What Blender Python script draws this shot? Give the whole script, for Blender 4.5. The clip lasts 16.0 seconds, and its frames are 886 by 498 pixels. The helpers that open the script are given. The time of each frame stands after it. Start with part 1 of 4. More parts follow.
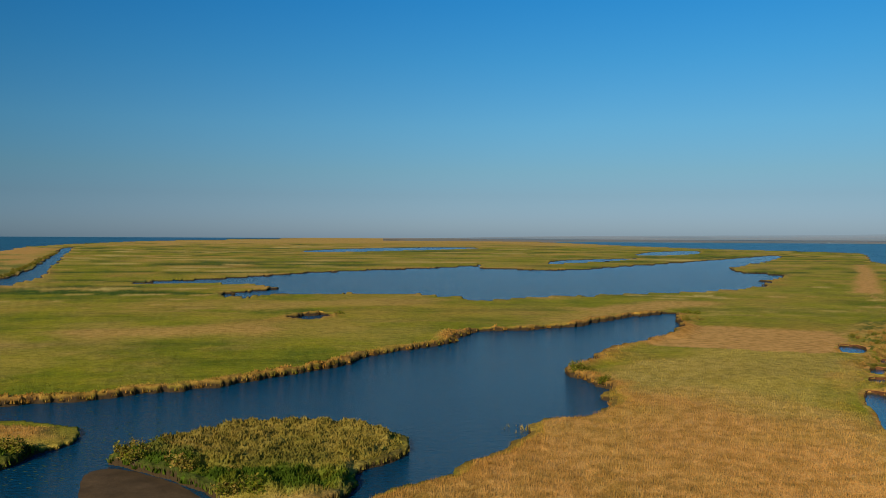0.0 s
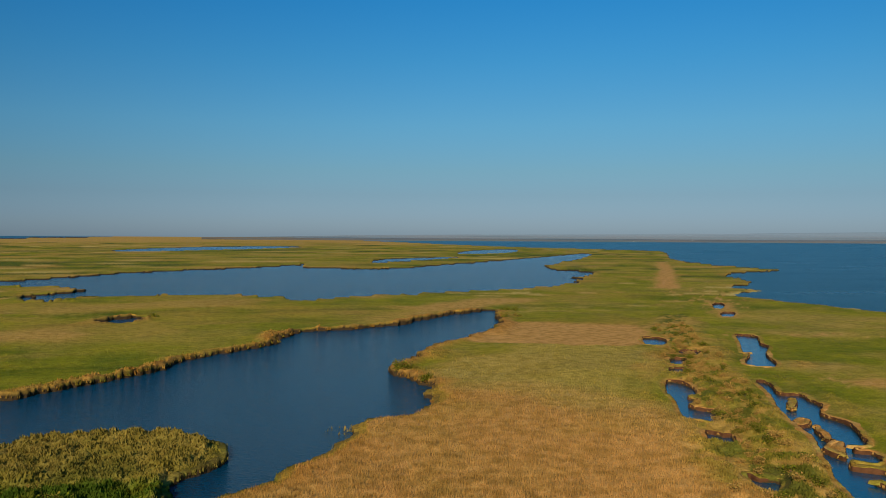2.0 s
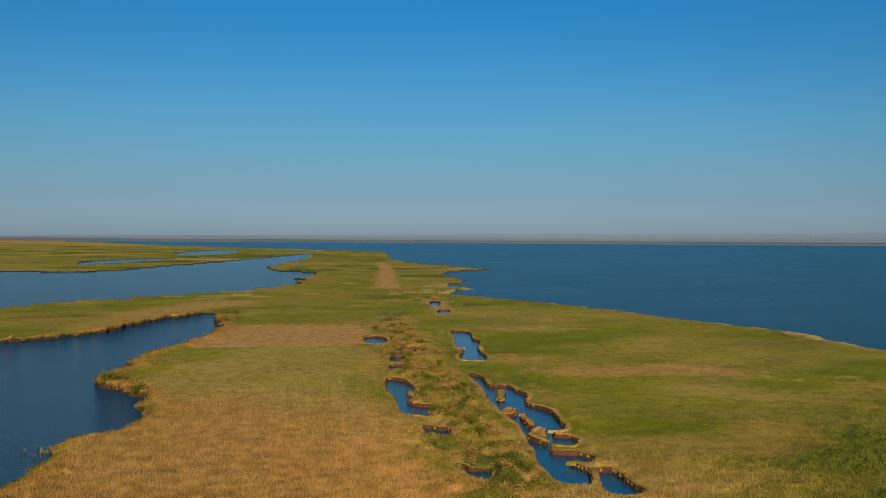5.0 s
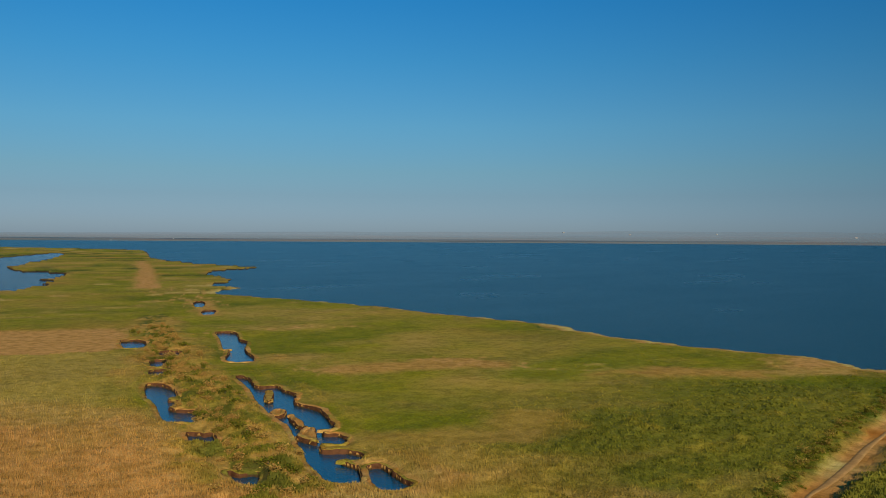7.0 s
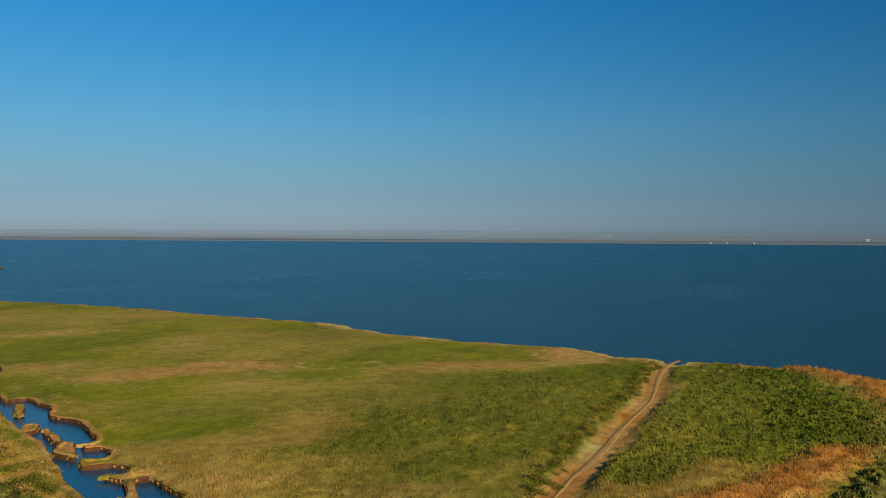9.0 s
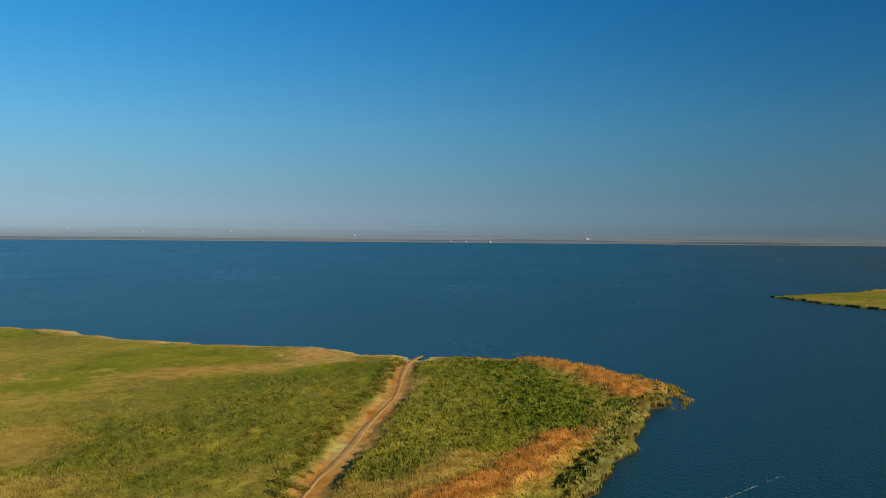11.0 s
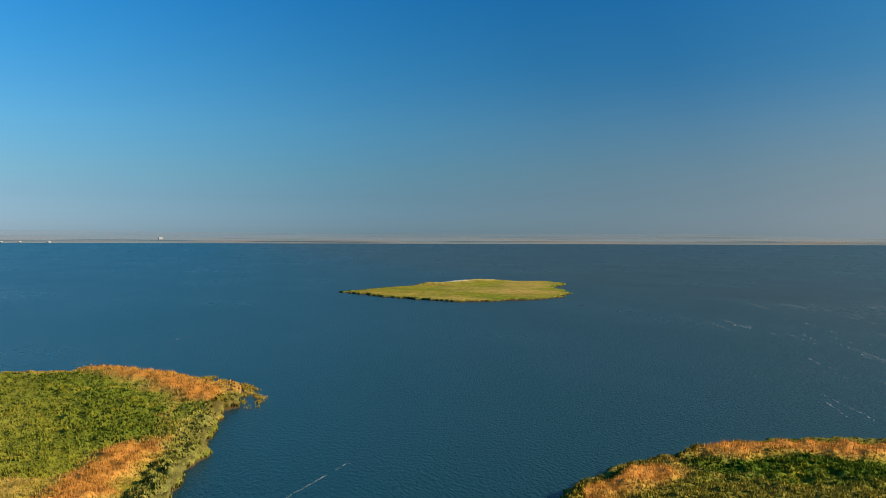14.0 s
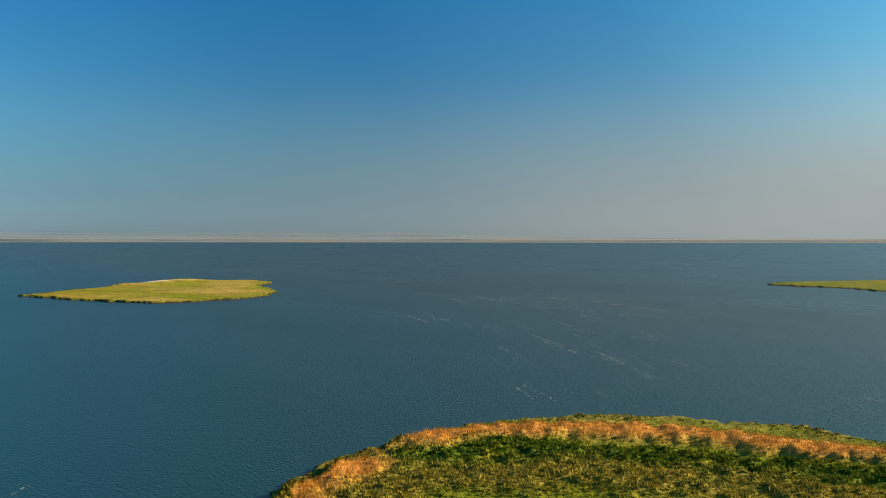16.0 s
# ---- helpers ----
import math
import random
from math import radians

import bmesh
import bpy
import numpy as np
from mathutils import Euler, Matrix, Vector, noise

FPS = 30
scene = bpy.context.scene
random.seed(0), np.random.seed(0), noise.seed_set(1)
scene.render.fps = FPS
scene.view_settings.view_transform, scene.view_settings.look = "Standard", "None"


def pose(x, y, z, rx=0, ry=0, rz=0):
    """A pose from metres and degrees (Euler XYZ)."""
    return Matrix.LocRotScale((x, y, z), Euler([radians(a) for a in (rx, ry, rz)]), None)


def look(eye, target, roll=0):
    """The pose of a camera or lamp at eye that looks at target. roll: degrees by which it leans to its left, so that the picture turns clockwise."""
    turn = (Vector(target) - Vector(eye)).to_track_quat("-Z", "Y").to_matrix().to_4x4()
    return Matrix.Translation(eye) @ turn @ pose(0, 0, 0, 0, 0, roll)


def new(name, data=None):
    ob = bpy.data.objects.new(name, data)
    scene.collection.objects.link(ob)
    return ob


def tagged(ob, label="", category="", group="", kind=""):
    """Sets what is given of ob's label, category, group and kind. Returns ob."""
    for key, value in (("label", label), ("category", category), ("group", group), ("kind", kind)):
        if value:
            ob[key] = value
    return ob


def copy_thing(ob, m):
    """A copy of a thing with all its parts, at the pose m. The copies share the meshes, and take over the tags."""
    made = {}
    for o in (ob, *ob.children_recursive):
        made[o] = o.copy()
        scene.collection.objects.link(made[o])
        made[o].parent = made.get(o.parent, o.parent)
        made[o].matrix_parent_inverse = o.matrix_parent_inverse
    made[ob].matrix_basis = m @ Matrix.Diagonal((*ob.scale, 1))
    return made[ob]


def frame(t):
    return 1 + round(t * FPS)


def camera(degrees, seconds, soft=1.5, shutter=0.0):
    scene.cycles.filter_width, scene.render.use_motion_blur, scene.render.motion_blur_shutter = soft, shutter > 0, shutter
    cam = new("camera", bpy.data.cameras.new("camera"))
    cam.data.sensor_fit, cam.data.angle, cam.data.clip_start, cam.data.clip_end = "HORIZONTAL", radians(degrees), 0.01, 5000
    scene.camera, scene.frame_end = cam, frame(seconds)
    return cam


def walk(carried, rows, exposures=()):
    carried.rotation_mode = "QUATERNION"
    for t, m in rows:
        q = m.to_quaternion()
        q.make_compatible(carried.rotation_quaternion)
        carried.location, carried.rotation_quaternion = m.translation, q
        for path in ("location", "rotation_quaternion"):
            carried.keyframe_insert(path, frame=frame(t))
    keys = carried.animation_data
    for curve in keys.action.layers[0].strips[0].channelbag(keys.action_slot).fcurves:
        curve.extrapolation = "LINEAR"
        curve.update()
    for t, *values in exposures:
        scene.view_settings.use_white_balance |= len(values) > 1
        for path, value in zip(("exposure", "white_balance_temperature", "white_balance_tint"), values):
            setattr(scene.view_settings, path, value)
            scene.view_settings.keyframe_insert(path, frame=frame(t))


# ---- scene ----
# ---------------------------------------------------------------- camera
cam = camera(54.58, 16.0, soft=0.75)
ROWS = [
    (0.0, 0.00, 0.00, 36.00, 0.00, -0.69, 0.28),
    (0.5, 0.06, 0.28, 36.05, -2.81, -0.69, 0.29),
    (1.0, 0.12, 0.56, 36.10, -5.71, -0.71, 0.28),
    (1.5, 0.19, 0.84, 36.16, -8.72, -0.72, 0.27),
    (2.0, 0.27, 1.10, 36.21, -11.71, -0.72, 0.30),
    (2.5, 0.37, 1.36, 36.27, -14.56, -0.69, 0.33),
    (3.0, 0.47, 1.60, 36.32, -17.32, -0.65, 0.33),
    (3.5, 0.59, 1.83, 36.36, -20.47, -0.59, 0.33),
    (4.0, 0.72, 2.06, 36.40, -23.65, -0.57, 0.31),
    (6.5, 1.67, 3.18, 36.38, -41.12, -0.62, 0.40),
    (7.0, 1.80, 3.36, 36.42, -45.34, -0.63, 0.36),
    (7.5, 1.92, 3.55, 36.46, -49.00, -0.63, 0.35),
    (8.0, 2.04, 3.72, 36.50, -52.59, -0.63, 0.36),
    (8.5, 2.18, 3.89, 36.54, -56.32, -0.64, 0.37),
    (11.0, 3.35, 4.12, 36.77, -76.91, -0.63, 0.47),
    (11.5, 3.68, 4.03, 36.78, -81.57, -0.61, 0.44),
    (12.0, 4.02, 3.93, 36.80, -86.30, -0.59, 0.40),
    (12.5, 4.38, 3.80, 36.81, -90.75, -0.56, 0.32),
    (13.0, 4.77, 3.65, 36.82, -95.20, -0.55, 0.27),
    (13.5, 5.16, 3.47, 36.81, -99.92, -0.55, 0.21),
    (14.0, 5.57, 3.28, 36.78, -104.65, -0.55, 0.16),
    (14.5, 5.98, 3.09, 36.73, -109.44, -0.57, 0.14),
    (15.0, 6.41, 2.90, 36.66, -113.98, -0.59, 0.05),
    (15.5, 6.85, 2.71, 36.58, -119.22, -0.60, 0.08),
    (16.0, 7.28, 2.53, 36.50, -124.07, -0.63, 0.07),
]
walk(cam, [(t, pose(x, y, z, 0, 0, yaw) @ pose(0, 0, 0, 90 + pitch) @ pose(0, 0, 0, 0, 0, roll)) for t, x, y, z, yaw, pitch, roll in ROWS],
     [(0, 0.25, 6500, 10), (2, 0.10, 6500, 10), (3.5, 0.05, 6500, 10), (7, 0.04, 6500, 10), (8.5, 0.12, 6500, 10), (11, 0.46, 6500, 10), (12, 0.66, 6500, 10),
      (13, 0.92, 6500, 10), (14, 1.07, 6600, 10), (15, 1.20, 6900, 10), (16, 1.27, 7300, 10)])

# ---------------------------------------------------------------- world, sun, exposure
SUN_AZ, SUN_EL = 153.0, 24.5  # degrees to the left of +y, and above the horizon
world = bpy.data.worlds.new("world")
scene.world = world
world.use_nodes = True
wn, wl = world.node_tree.nodes, world.node_tree.links
sky = wn.new("ShaderNodeTexSky")
sky.sky_type, sky.sun_disc = "NISHITA", False
sky.sun_elevation, sky.sun_rotation = radians(SUN_EL), radians(-SUN_AZ)
sky.air_density, sky.dust_density, sky.ozone_density, sky.altitude = 1.0, 0.6, 3.0, 0
wn["Background"].inputs["Strength"].default_value = 0.09
wc, ws, wm, wr_, wx_ = (wn.new("ShaderNode" + k) for k in ("TexCoord", "SeparateXYZ", "MapRange", "ValToRGB", "Mix"))
wl.new(wc.outputs["Generated"], ws.inputs[0])
wl.new(ws.outputs[2], wm.inputs[0])
wm.inputs[1].default_value, wm.inputs[2].default_value = 0.0, 0.5
wx_.data_type, wx_.blend_type = "RGBA", "MULTIPLY"
wx_.inputs[0].default_value = 1.0
stops = wr_.color_ramp.elements
SKY = ((0.0, (0.43, 0.585, 0.92)), (0.05, (0.39, 0.535, 0.83)), (0.10, (0.36, 0.50, 0.70)), (0.155, (0.355, 0.545, 0.68)), (0.26, (0.31, 0.635, 0.785)), (0.405, (0.20, 0.675, 0.90)), (0.55, (0.12, 0.695, 1.02)))
stops[1].position, stops[1].color = 1.0, (0.06, 0.70, 1.02, 1)
stops[0].position, stops[0].color = 0.0, (*SKY[0][1], 1)
for at_, c_ in SKY[1:]:
    stops.new(at_).color = (*c_, 1)
wl.new(wm.outputs[0], wr_.inputs[0])
wl.new(sky.outputs[0], wx_.inputs[6])
wl.new(wr_.outputs[0], wx_.inputs[7])
# a clear sky is deepest at a right angle to the sun
wd, wp, wy_ = (wn.new("ShaderNode" + k) for k in ("VectorMath", "ValToRGB", "Mix"))
wd.operation = "DOT_PRODUCT"
wl.new(wc.outputs["Generated"], wd.inputs[0])
wd.inputs[1].default_value = (-math.sin(radians(SUN_AZ)) * math.cos(radians(SUN_EL)), math.cos(radians(SUN_AZ)) * math.cos(radians(SUN_EL)), math.sin(radians(SUN_EL)))
wq = wn.new("ShaderNodeMapRange")
wl.new(wd.outputs["Value"], wq.inputs[0])
wq.inputs[1].default_value, wq.inputs[2].default_value = -1.0, 1.0
DEEP = ((0.0, (1.03, 1.0, 0.98)), (0.10, (1.0, 0.99, 0.98)), (0.19, (0.83, 0.86, 0.88)), (0.27, (0.66, 0.75, 0.79)), (0.40, (0.45, 0.57, 0.62)), (0.50, (0.37, 0.47, 0.52)), (0.56, (0.38, 0.45, 0.50)), (0.69, (0.70, 0.55, 0.53)), (0.81, (1.30, 0.82, 0.68)))
edge_ = wp.color_ramp.elements
edge_[1].position, edge_[1].color = 1.0, (1.5, 1.3, 1.1, 1)
edge_[0].position, edge_[0].color = 0.0, (*DEEP[0][1], 1)
for at_, c_ in DEEP[1:]:
    edge_.new(at_).color = (*c_, 1)
wl.new(wq.outputs[0], wp.inputs[0])
wy_.data_type, wy_.blend_type = "RGBA", "MULTIPLY"
wy_.inputs[0].default_value = 1.0
wl.new(wx_.outputs[2], wy_.inputs[6])
wl.new(wp.outputs[0], wy_.inputs[7])
# pale haze low over the water, brighter towards the sun
wh, wk, wt, wz = (wn.new("ShaderNode" + k) for k in ("MapRange", "MapRange", "Math", "Mix"))
for node, src, (a0, a1, b0, b1) in ((wh, wd.outputs["Value"], (-0.3, 0.6, 0.0, 0.95)), (wk, ws.outputs[2], (0.0, 0.20, 1.0, 0.0))):
    wl.new(src, node.inputs[0])
    for k, v in zip((1, 2, 3, 4), (a0, a1, b0, b1)):
        node.inputs[k].default_value = v
wk.interpolation_type = "SMOOTHSTEP"
wt.operation = "MULTIPLY"
wl.new(wh.outputs[0], wt.inputs[0])
wl.new(wk.outputs[0], wt.inputs[1])
wz.data_type = "RGBA"
wl.new(wt.outputs[0], wz.inputs[0])
wl.new(wy_.outputs[2], wz.inputs[6])
wz.inputs[7].default_value = (1.40, 1.80, 2.02, 1)
wl.new(wz.outputs[2], wn["Background"].inputs["Color"])
sun = new("sun", bpy.data.lights.new("sun", "SUN"))
sun.data.energy, sun.data.angle, sun.data.color = 4.2, radians(0.6), (1.0, 0.87, 0.67)
a, e = radians(SUN_AZ), radians(SUN_EL)
sun.matrix_world = look((0, 0, 0), (math.sin(a) * math.cos(e), -math.cos(a) * math.cos(e), -math.sin(e)))
scene.view_settings.exposure = 0.0


# ---------------------------------------------------------------- materials
def material(name, rough=0.9, spec=0.2):
    m = bpy.data.materials.new(name)
    m.use_nodes = True
    b = m.node_tree.nodes["Principled BSDF"]
    b.inputs["Roughness"].default_value = rough
    b.inputs["Specular IOR Level"].default_value = spec
    return m, m.node_tree.nodes, m.node_tree.links, b


def noise_node(n, l, scale, detail=3.0, rough=0.55, stretch=(1, 1, 1), turn=0.0):
    tc, mp, t = n.new("ShaderNodeTexCoord"), n.new("ShaderNodeMapping"), n.new("ShaderNodeTexNoise")
    mp.inputs["Scale"].default_value, mp.inputs["Rotation"].default_value = stretch, (0, 0, radians(turn))
    t.inputs["Scale"].default_value, t.inputs["Detail"].default_value, t.inputs["Roughness"].default_value = scale, detail, rough
    l.new(tc.outputs["Object"], mp.inputs[0])
    l.new(mp.outputs[0], t.inputs["Vector"])
    return t.outputs["Fac"]


def mix(n, l, fac, c1, c2, blend="MIX"):
    m = n.new("ShaderNodeMix")
    m.data_type, m.blend_type = "RGBA", blend
    for socket, v in ((m.inputs[0], fac), (m.inputs[6], c1), (m.inputs[7], c2)):
        if isinstance(v, (int, float)):
            socket.default_value = v
        elif isinstance(v, tuple):
            socket.default_value = (*v, 1)
        else:
            l.new(v, socket)
    return m.outputs[2]


def ramp(n, l, fac, lo, hi, v0=0.0, v1=1.0):
    m = n.new("ShaderNodeMapRange")
    l.new(fac, m.inputs[0])
    for k, v in zip((1, 2, 3, 4), (lo, hi, v0, v1)):
        m.inputs[k].default_value = v
    return m.outputs[0]


def bump(n, l, b, height, strength, distance):
    m = n.new("ShaderNodeBump")
    m.inputs["Strength"].default_value, m.inputs["Distance"].default_value = strength, distance
    l.new(height, m.inputs["Height"])
    l.new(m.outputs[0], b.inputs["Normal"])


# marsh plants: the attribute "veg" holds dryness, lushness and redness of the stand, and how dark its foot is from peat
# and painted shade
def plant_material(name, relief):
    m, n, l, b = material(name, 0.88, 0.05)
    at = n.new("ShaderNodeAttribute")
    at.attribute_name = "veg"
    sep = n.new("ShaderNodeSeparateColor")
    l.new(at.outputs["Color"], sep.inputs[0])
    big, mid, fine = noise_node(n, l, 0.035, 5, 0.6), noise_node(n, l, 0.35, 4, 0.6), noise_node(n, l, 1.9, 4, 0.7)
    green = mix(n, l, ramp(n, l, big, 0.35, 0.65), (0.222, 0.226, 0.009), (0.355, 0.300, 0.016))
    green = mix(n, l, sep.outputs[1], green, (0.064, 0.108, 0.010))
    patch, streak = noise_node(n, l, 0.10, 6, 0.72), noise_node(n, l, 0.035, 5, 0.7, (0.35, 1, 1), 12)
    green = mix(n, l, ramp(n, l, patch, 0.52, 0.66, 0.0, 0.45), green, (0.44, 0.32, 0.030))
    green = mix(n, l, ramp(n, l, streak, 0.36, 0.47, 0.75, 0.0), green, mix(n, l, 1.0, green, (0.52, 0.62, 0.55), "MULTIPLY"))
    tan = mix(n, l, ramp(n, l, mid, 0.35, 0.65), (0.51, 0.276, 0.074), (0.65, 0.362, 0.118))
    straw = mix(n, l, ramp(n, l, mid, 0.35, 0.65), (0.52, 0.365, 0.095), (0.65, 0.48, 0.16))
    tan = mix(n, l, ramp(n, l, sep.outputs[2], 0.02, 0.22), straw, tan)
    tan = mix(n, l, ramp(n, l, sep.outputs[2], 0.2, 1.0), tan, (0.50, 0.180, 0.024))
    c = mix(n, l, sep.outputs[0], green, tan)
    c = mix(n, l, ramp(n, l, mid, 0.38, 0.55, 0.45, 0.0), c, mix(n, l, 1.0, c, (0.55, 0.58, 0.52), "MULTIPLY"))
    if relief:
        keep = n.new("ShaderNodeMath")  # shade in the bump's hollows is mixed into the colour, less in dry stands
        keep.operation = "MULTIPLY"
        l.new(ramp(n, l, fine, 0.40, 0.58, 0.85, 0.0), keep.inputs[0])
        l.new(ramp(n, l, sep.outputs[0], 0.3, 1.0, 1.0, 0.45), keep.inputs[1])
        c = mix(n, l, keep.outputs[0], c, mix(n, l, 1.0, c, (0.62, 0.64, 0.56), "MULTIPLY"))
        c = mix(n, l, ramp(n, l, at.outputs["Alpha"], 0.12, 0.45), c, (0.055, 0.034, 0.016))
        bump(n, l, b, fine, 0.8, relief)
    else:
        g = n.new("ShaderNodeNewGeometry")
        c = mix(n, l, ramp(n, l, g.outputs["Random Per Island"], 0, 1, 0.0, 1.0), mix(n, l, 1.0, c, (0.66, 0.68, 0.62), "MULTIPLY"), mix(n, l, 1.0, c, (0.98, 0.97, 0.92), "MULTIPLY"))
    l.new(c, b.inputs["Base Color"])
    if not relief:  # thin leaves let some light through
        tr, mx = n.new("ShaderNodeBsdfTranslucent"), n.new("ShaderNodeMixShader")
        l.new(c, tr.inputs["Color"])
        mx.inputs[0].default_value = 0.22
        l.new(b.outputs[0], mx.inputs[1])
        l.new(tr.outputs[0], mx.inputs[2])
        l.new(mx.outputs[0], n["Material Output"].inputs["Surface"])
    return m


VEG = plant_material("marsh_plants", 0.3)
BLADE = plant_material("reed_blades", 0)


def water_material(name, c1, c2, gloss, waves, south_tone=None, rough=0.15):
    m, n, l, b = material(name, 0.12, gloss)
    b.inputs["IOR"].default_value = 1.33
    big = noise_node(n, l, 0.006, 4, 0.55, (1, 2.2, 1), 30)
    c = mix(n, l, ramp(n, l, big, 0.35, 0.65), c1, c2)
    if south_tone:  # the open water shifts to a greyer olive tone towards the south
        tc, sp = n.new("ShaderNodeTexCoord"), n.new("ShaderNodeSeparateXYZ")
        l.new(tc.outputs["Object"], sp.inputs[0])
        c = mix(n, l, ramp(n, l, sp.outputs[1], 40, -340), c, south_tone)
    l.new(c, b.inputs["Base Color"])
    l.new(ramp(n, l, big, 0.3, 0.7, rough * 0.92, rough * 1.08), b.inputs["Roughness"])
    w1, w2 = noise_node(n, l, 0.55, 3, 0.6, (1, 2.6, 1), 60), noise_node(n, l, 1.1, 3, 0.6, (1, 2.2, 1), 50)
    add = n.new("ShaderNodeMath")
    add.operation = "MULTIPLY_ADD"
    l.new(w1, add.inputs[0])
    add.inputs[1].default_value = 1.5
    l.new(w2, add.inputs[2])
    bump(n, l, b, add.outputs[0], 1.0, waves)
    return m


LAGOON_WATER = water_material("lagoon_water", (0.001, 0.033, 0.044), (0.002, 0.037, 0.048), 0.40, 0.16, (0.027, 0.033, 0.011), 0.29)
POND_WATER = water_material("pond_water", (0.001, 0.052, 0.105), (0.002, 0.066, 0.125), 0.50, 0.04)
LAKE_WATER = water_material("lake_water", (0.001, 0.038, 0.082), (0.002, 0.050, 0.102), 0.45, 0.36)


def earth_material(name, c1, c2, scale, rough=0.9):
    m, n, l, b = material(name, rough, 0.08)
    f, g = noise_node(n, l, scale, 5, 0.6), noise_node(n, l, scale * 7, 3, 0.6)
    c = mix(n, l, ramp(n, l, f, 0.35, 0.65), c1, c2)
    l.new(mix(n, l, ramp(n, l, g, 0.3, 0.7, 0, 0.4), c, mix(n, l, 1.0, c, (0.5, 0.5, 0.5), "MULTIPLY")), b.inputs["Base Color"])
    bump(n, l, b, g, 0.5, 0.1)
    return m


SOIL = earth_material("marsh_soil", (0.10, 0.07, 0.04), (0.16, 0.11, 0.06), 0.3)
MUD = earth_material("wet_mud", (0.075, 0.046, 0.022), (0.115, 0.070, 0.034), 0.25, 0.9)


# ---------------------------------------------------------------- plan
def pts(text):
    return np.array([[float(v) for v in p.split(",")] for p in text.split()])


def rounded(p, closed=True, n=3):
    """A Catmull-Rom curve through the points of an outline."""
    q = np.vstack([p[-1], p, p[:2]]) if closed else np.vstack([p[0], p, p[-1]])
    out = []
    for k in range(len(q) - 3):
        a0, a1, a2, a3 = q[k : k + 4]
        for s in np.arange(n) / n:
            out.append(0.5 * (2 * a1 + (a2 - a0) * s + (2 * a0 - 5 * a1 + 4 * a2 - a3) * s * s + (3 * a1 - a0 - 3 * a2 + a3) * s**3))
    return np.array(out if closed else out + [p[-1]])


def lattice(ix, iy, seed):
    v = np.sin(ix * 127.1 + iy * 311.7 + seed * 74.7) * 43758.5453
    return v - np.floor(v)


def vnoise(x, y, seed=0):
    ix, iy = np.floor(x), np.floor(y)
    u, v = x - ix, y - iy
    u, v = u * u * (3 - 2 * u), v * v * (3 - 2 * v)
    a0 = lattice(ix, iy, seed) * (1 - u) + lattice(ix + 1, iy, seed) * u
    a1 = lattice(ix, iy + 1, seed) * (1 - u) + lattice(ix + 1, iy + 1, seed) * u
    return a0 * (1 - v) + a1 * v


def fbm(x, y, size, seed=0, octaves=3):
    """Noise from -1 to 1 whose largest lumps are about size metres."""
    out, amp, tot = 0, 1.0, 0
    for k in range(octaves):
        c, d, f = math.cos(0.6 + 1.1 * k), math.sin(0.6 + 1.1 * k), 2.03**k / size
        out, tot = out + amp * (2 * vnoise((c * x - d * y) * f + 3.7 * k, (d * x + c * y) * f + 9.1 * k, seed + 7 * k) - 1), tot + amp
        amp *= 0.55
    return out / tot * 1.6


def strips(x, y, size, seed):
    """Noise drawn out along x."""
    y = y + 14 * (vnoise(x / 160, y / 160, seed + 1) - 0.5)
    return 1.3 * (2 * vnoise(x / size * 0.14, y / size, seed) - 1) * 0.62 + 0.6 * (2 * vnoise(x / size * 0.3, y / size * 2.2, seed + 2) - 1)


def segment_distance(x, y, p, q):
    d = q - p
    s = np.clip(((x - p[0]) * d[0] + (y - p[1]) * d[1]) / (d @ d + 1e-9), 0, 1)
    return (x - p[0] - s * d[0]) ** 2 + (y - p[1] - s * d[1]) ** 2


def outline_distance(x, y, poly, reach=25.0):
    """The distance to a closed outline, negative inside; past reach outside it is only reach."""
    out = np.full(x.shape, reach)
    lo, hi = poly.min(0) - reach, poly.max(0) + reach
    near = (x > lo[0]) & (x < hi[0]) & (y > lo[1]) & (y < hi[1])
    if not near.any():
        return out
    u, v = x[near], y[near]
    d, inside = np.full(u.shape, 1e12), np.zeros(u.shape, bool)
    for p, q in zip(poly, np.roll(poly, -1, 0)):
        d = np.minimum(d, segment_distance(u, v, p, q))
        if p[1] != q[1]:
            inside ^= ((p[1] > v) != (q[1] > v)) & (u < (q[0] - p[0]) * (v - p[1]) / (q[1] - p[1]) + p[0])
    d = np.sqrt(d)
    out[near] = np.where(inside, -d, np.minimum(d, reach))
    return out


def stroke(x, y, line, width, ragged=0.35, seed=1):
    """1 along a line, fading to 0 at its ragged edge, width metres off it."""
    out = np.zeros(x.shape)
    lo, hi = line.min(0) - 2 * width, line.max(0) + 2 * width
    near = (x > lo[0]) & (x < hi[0]) & (y > lo[1]) & (y < hi[1])
    if not near.any():
        return out
    u, v = x[near], y[near]
    d = np.full(u.shape, 1e12)
    for p, q in zip(line[:-1], line[1:]):
        d = np.minimum(d, segment_distance(u, v, p, q))
    d = np.sqrt(d) / width + ragged * fbm(u, v, max(width * 0.9, 2.0), seed)
    out[near] = np.clip((1.35 - d) / 0.8, 0, 1)
    return out


def lift(r):
    """The plain's slow rise towards its far rim."""
    u = np.clip(r - 1500, 0, 3290)
    d = 1500 + u / (1 - u / 3300)
    return np.where(r > 1500, 36 * (1 - np.minimum(r, 4790) / d), 0.0)


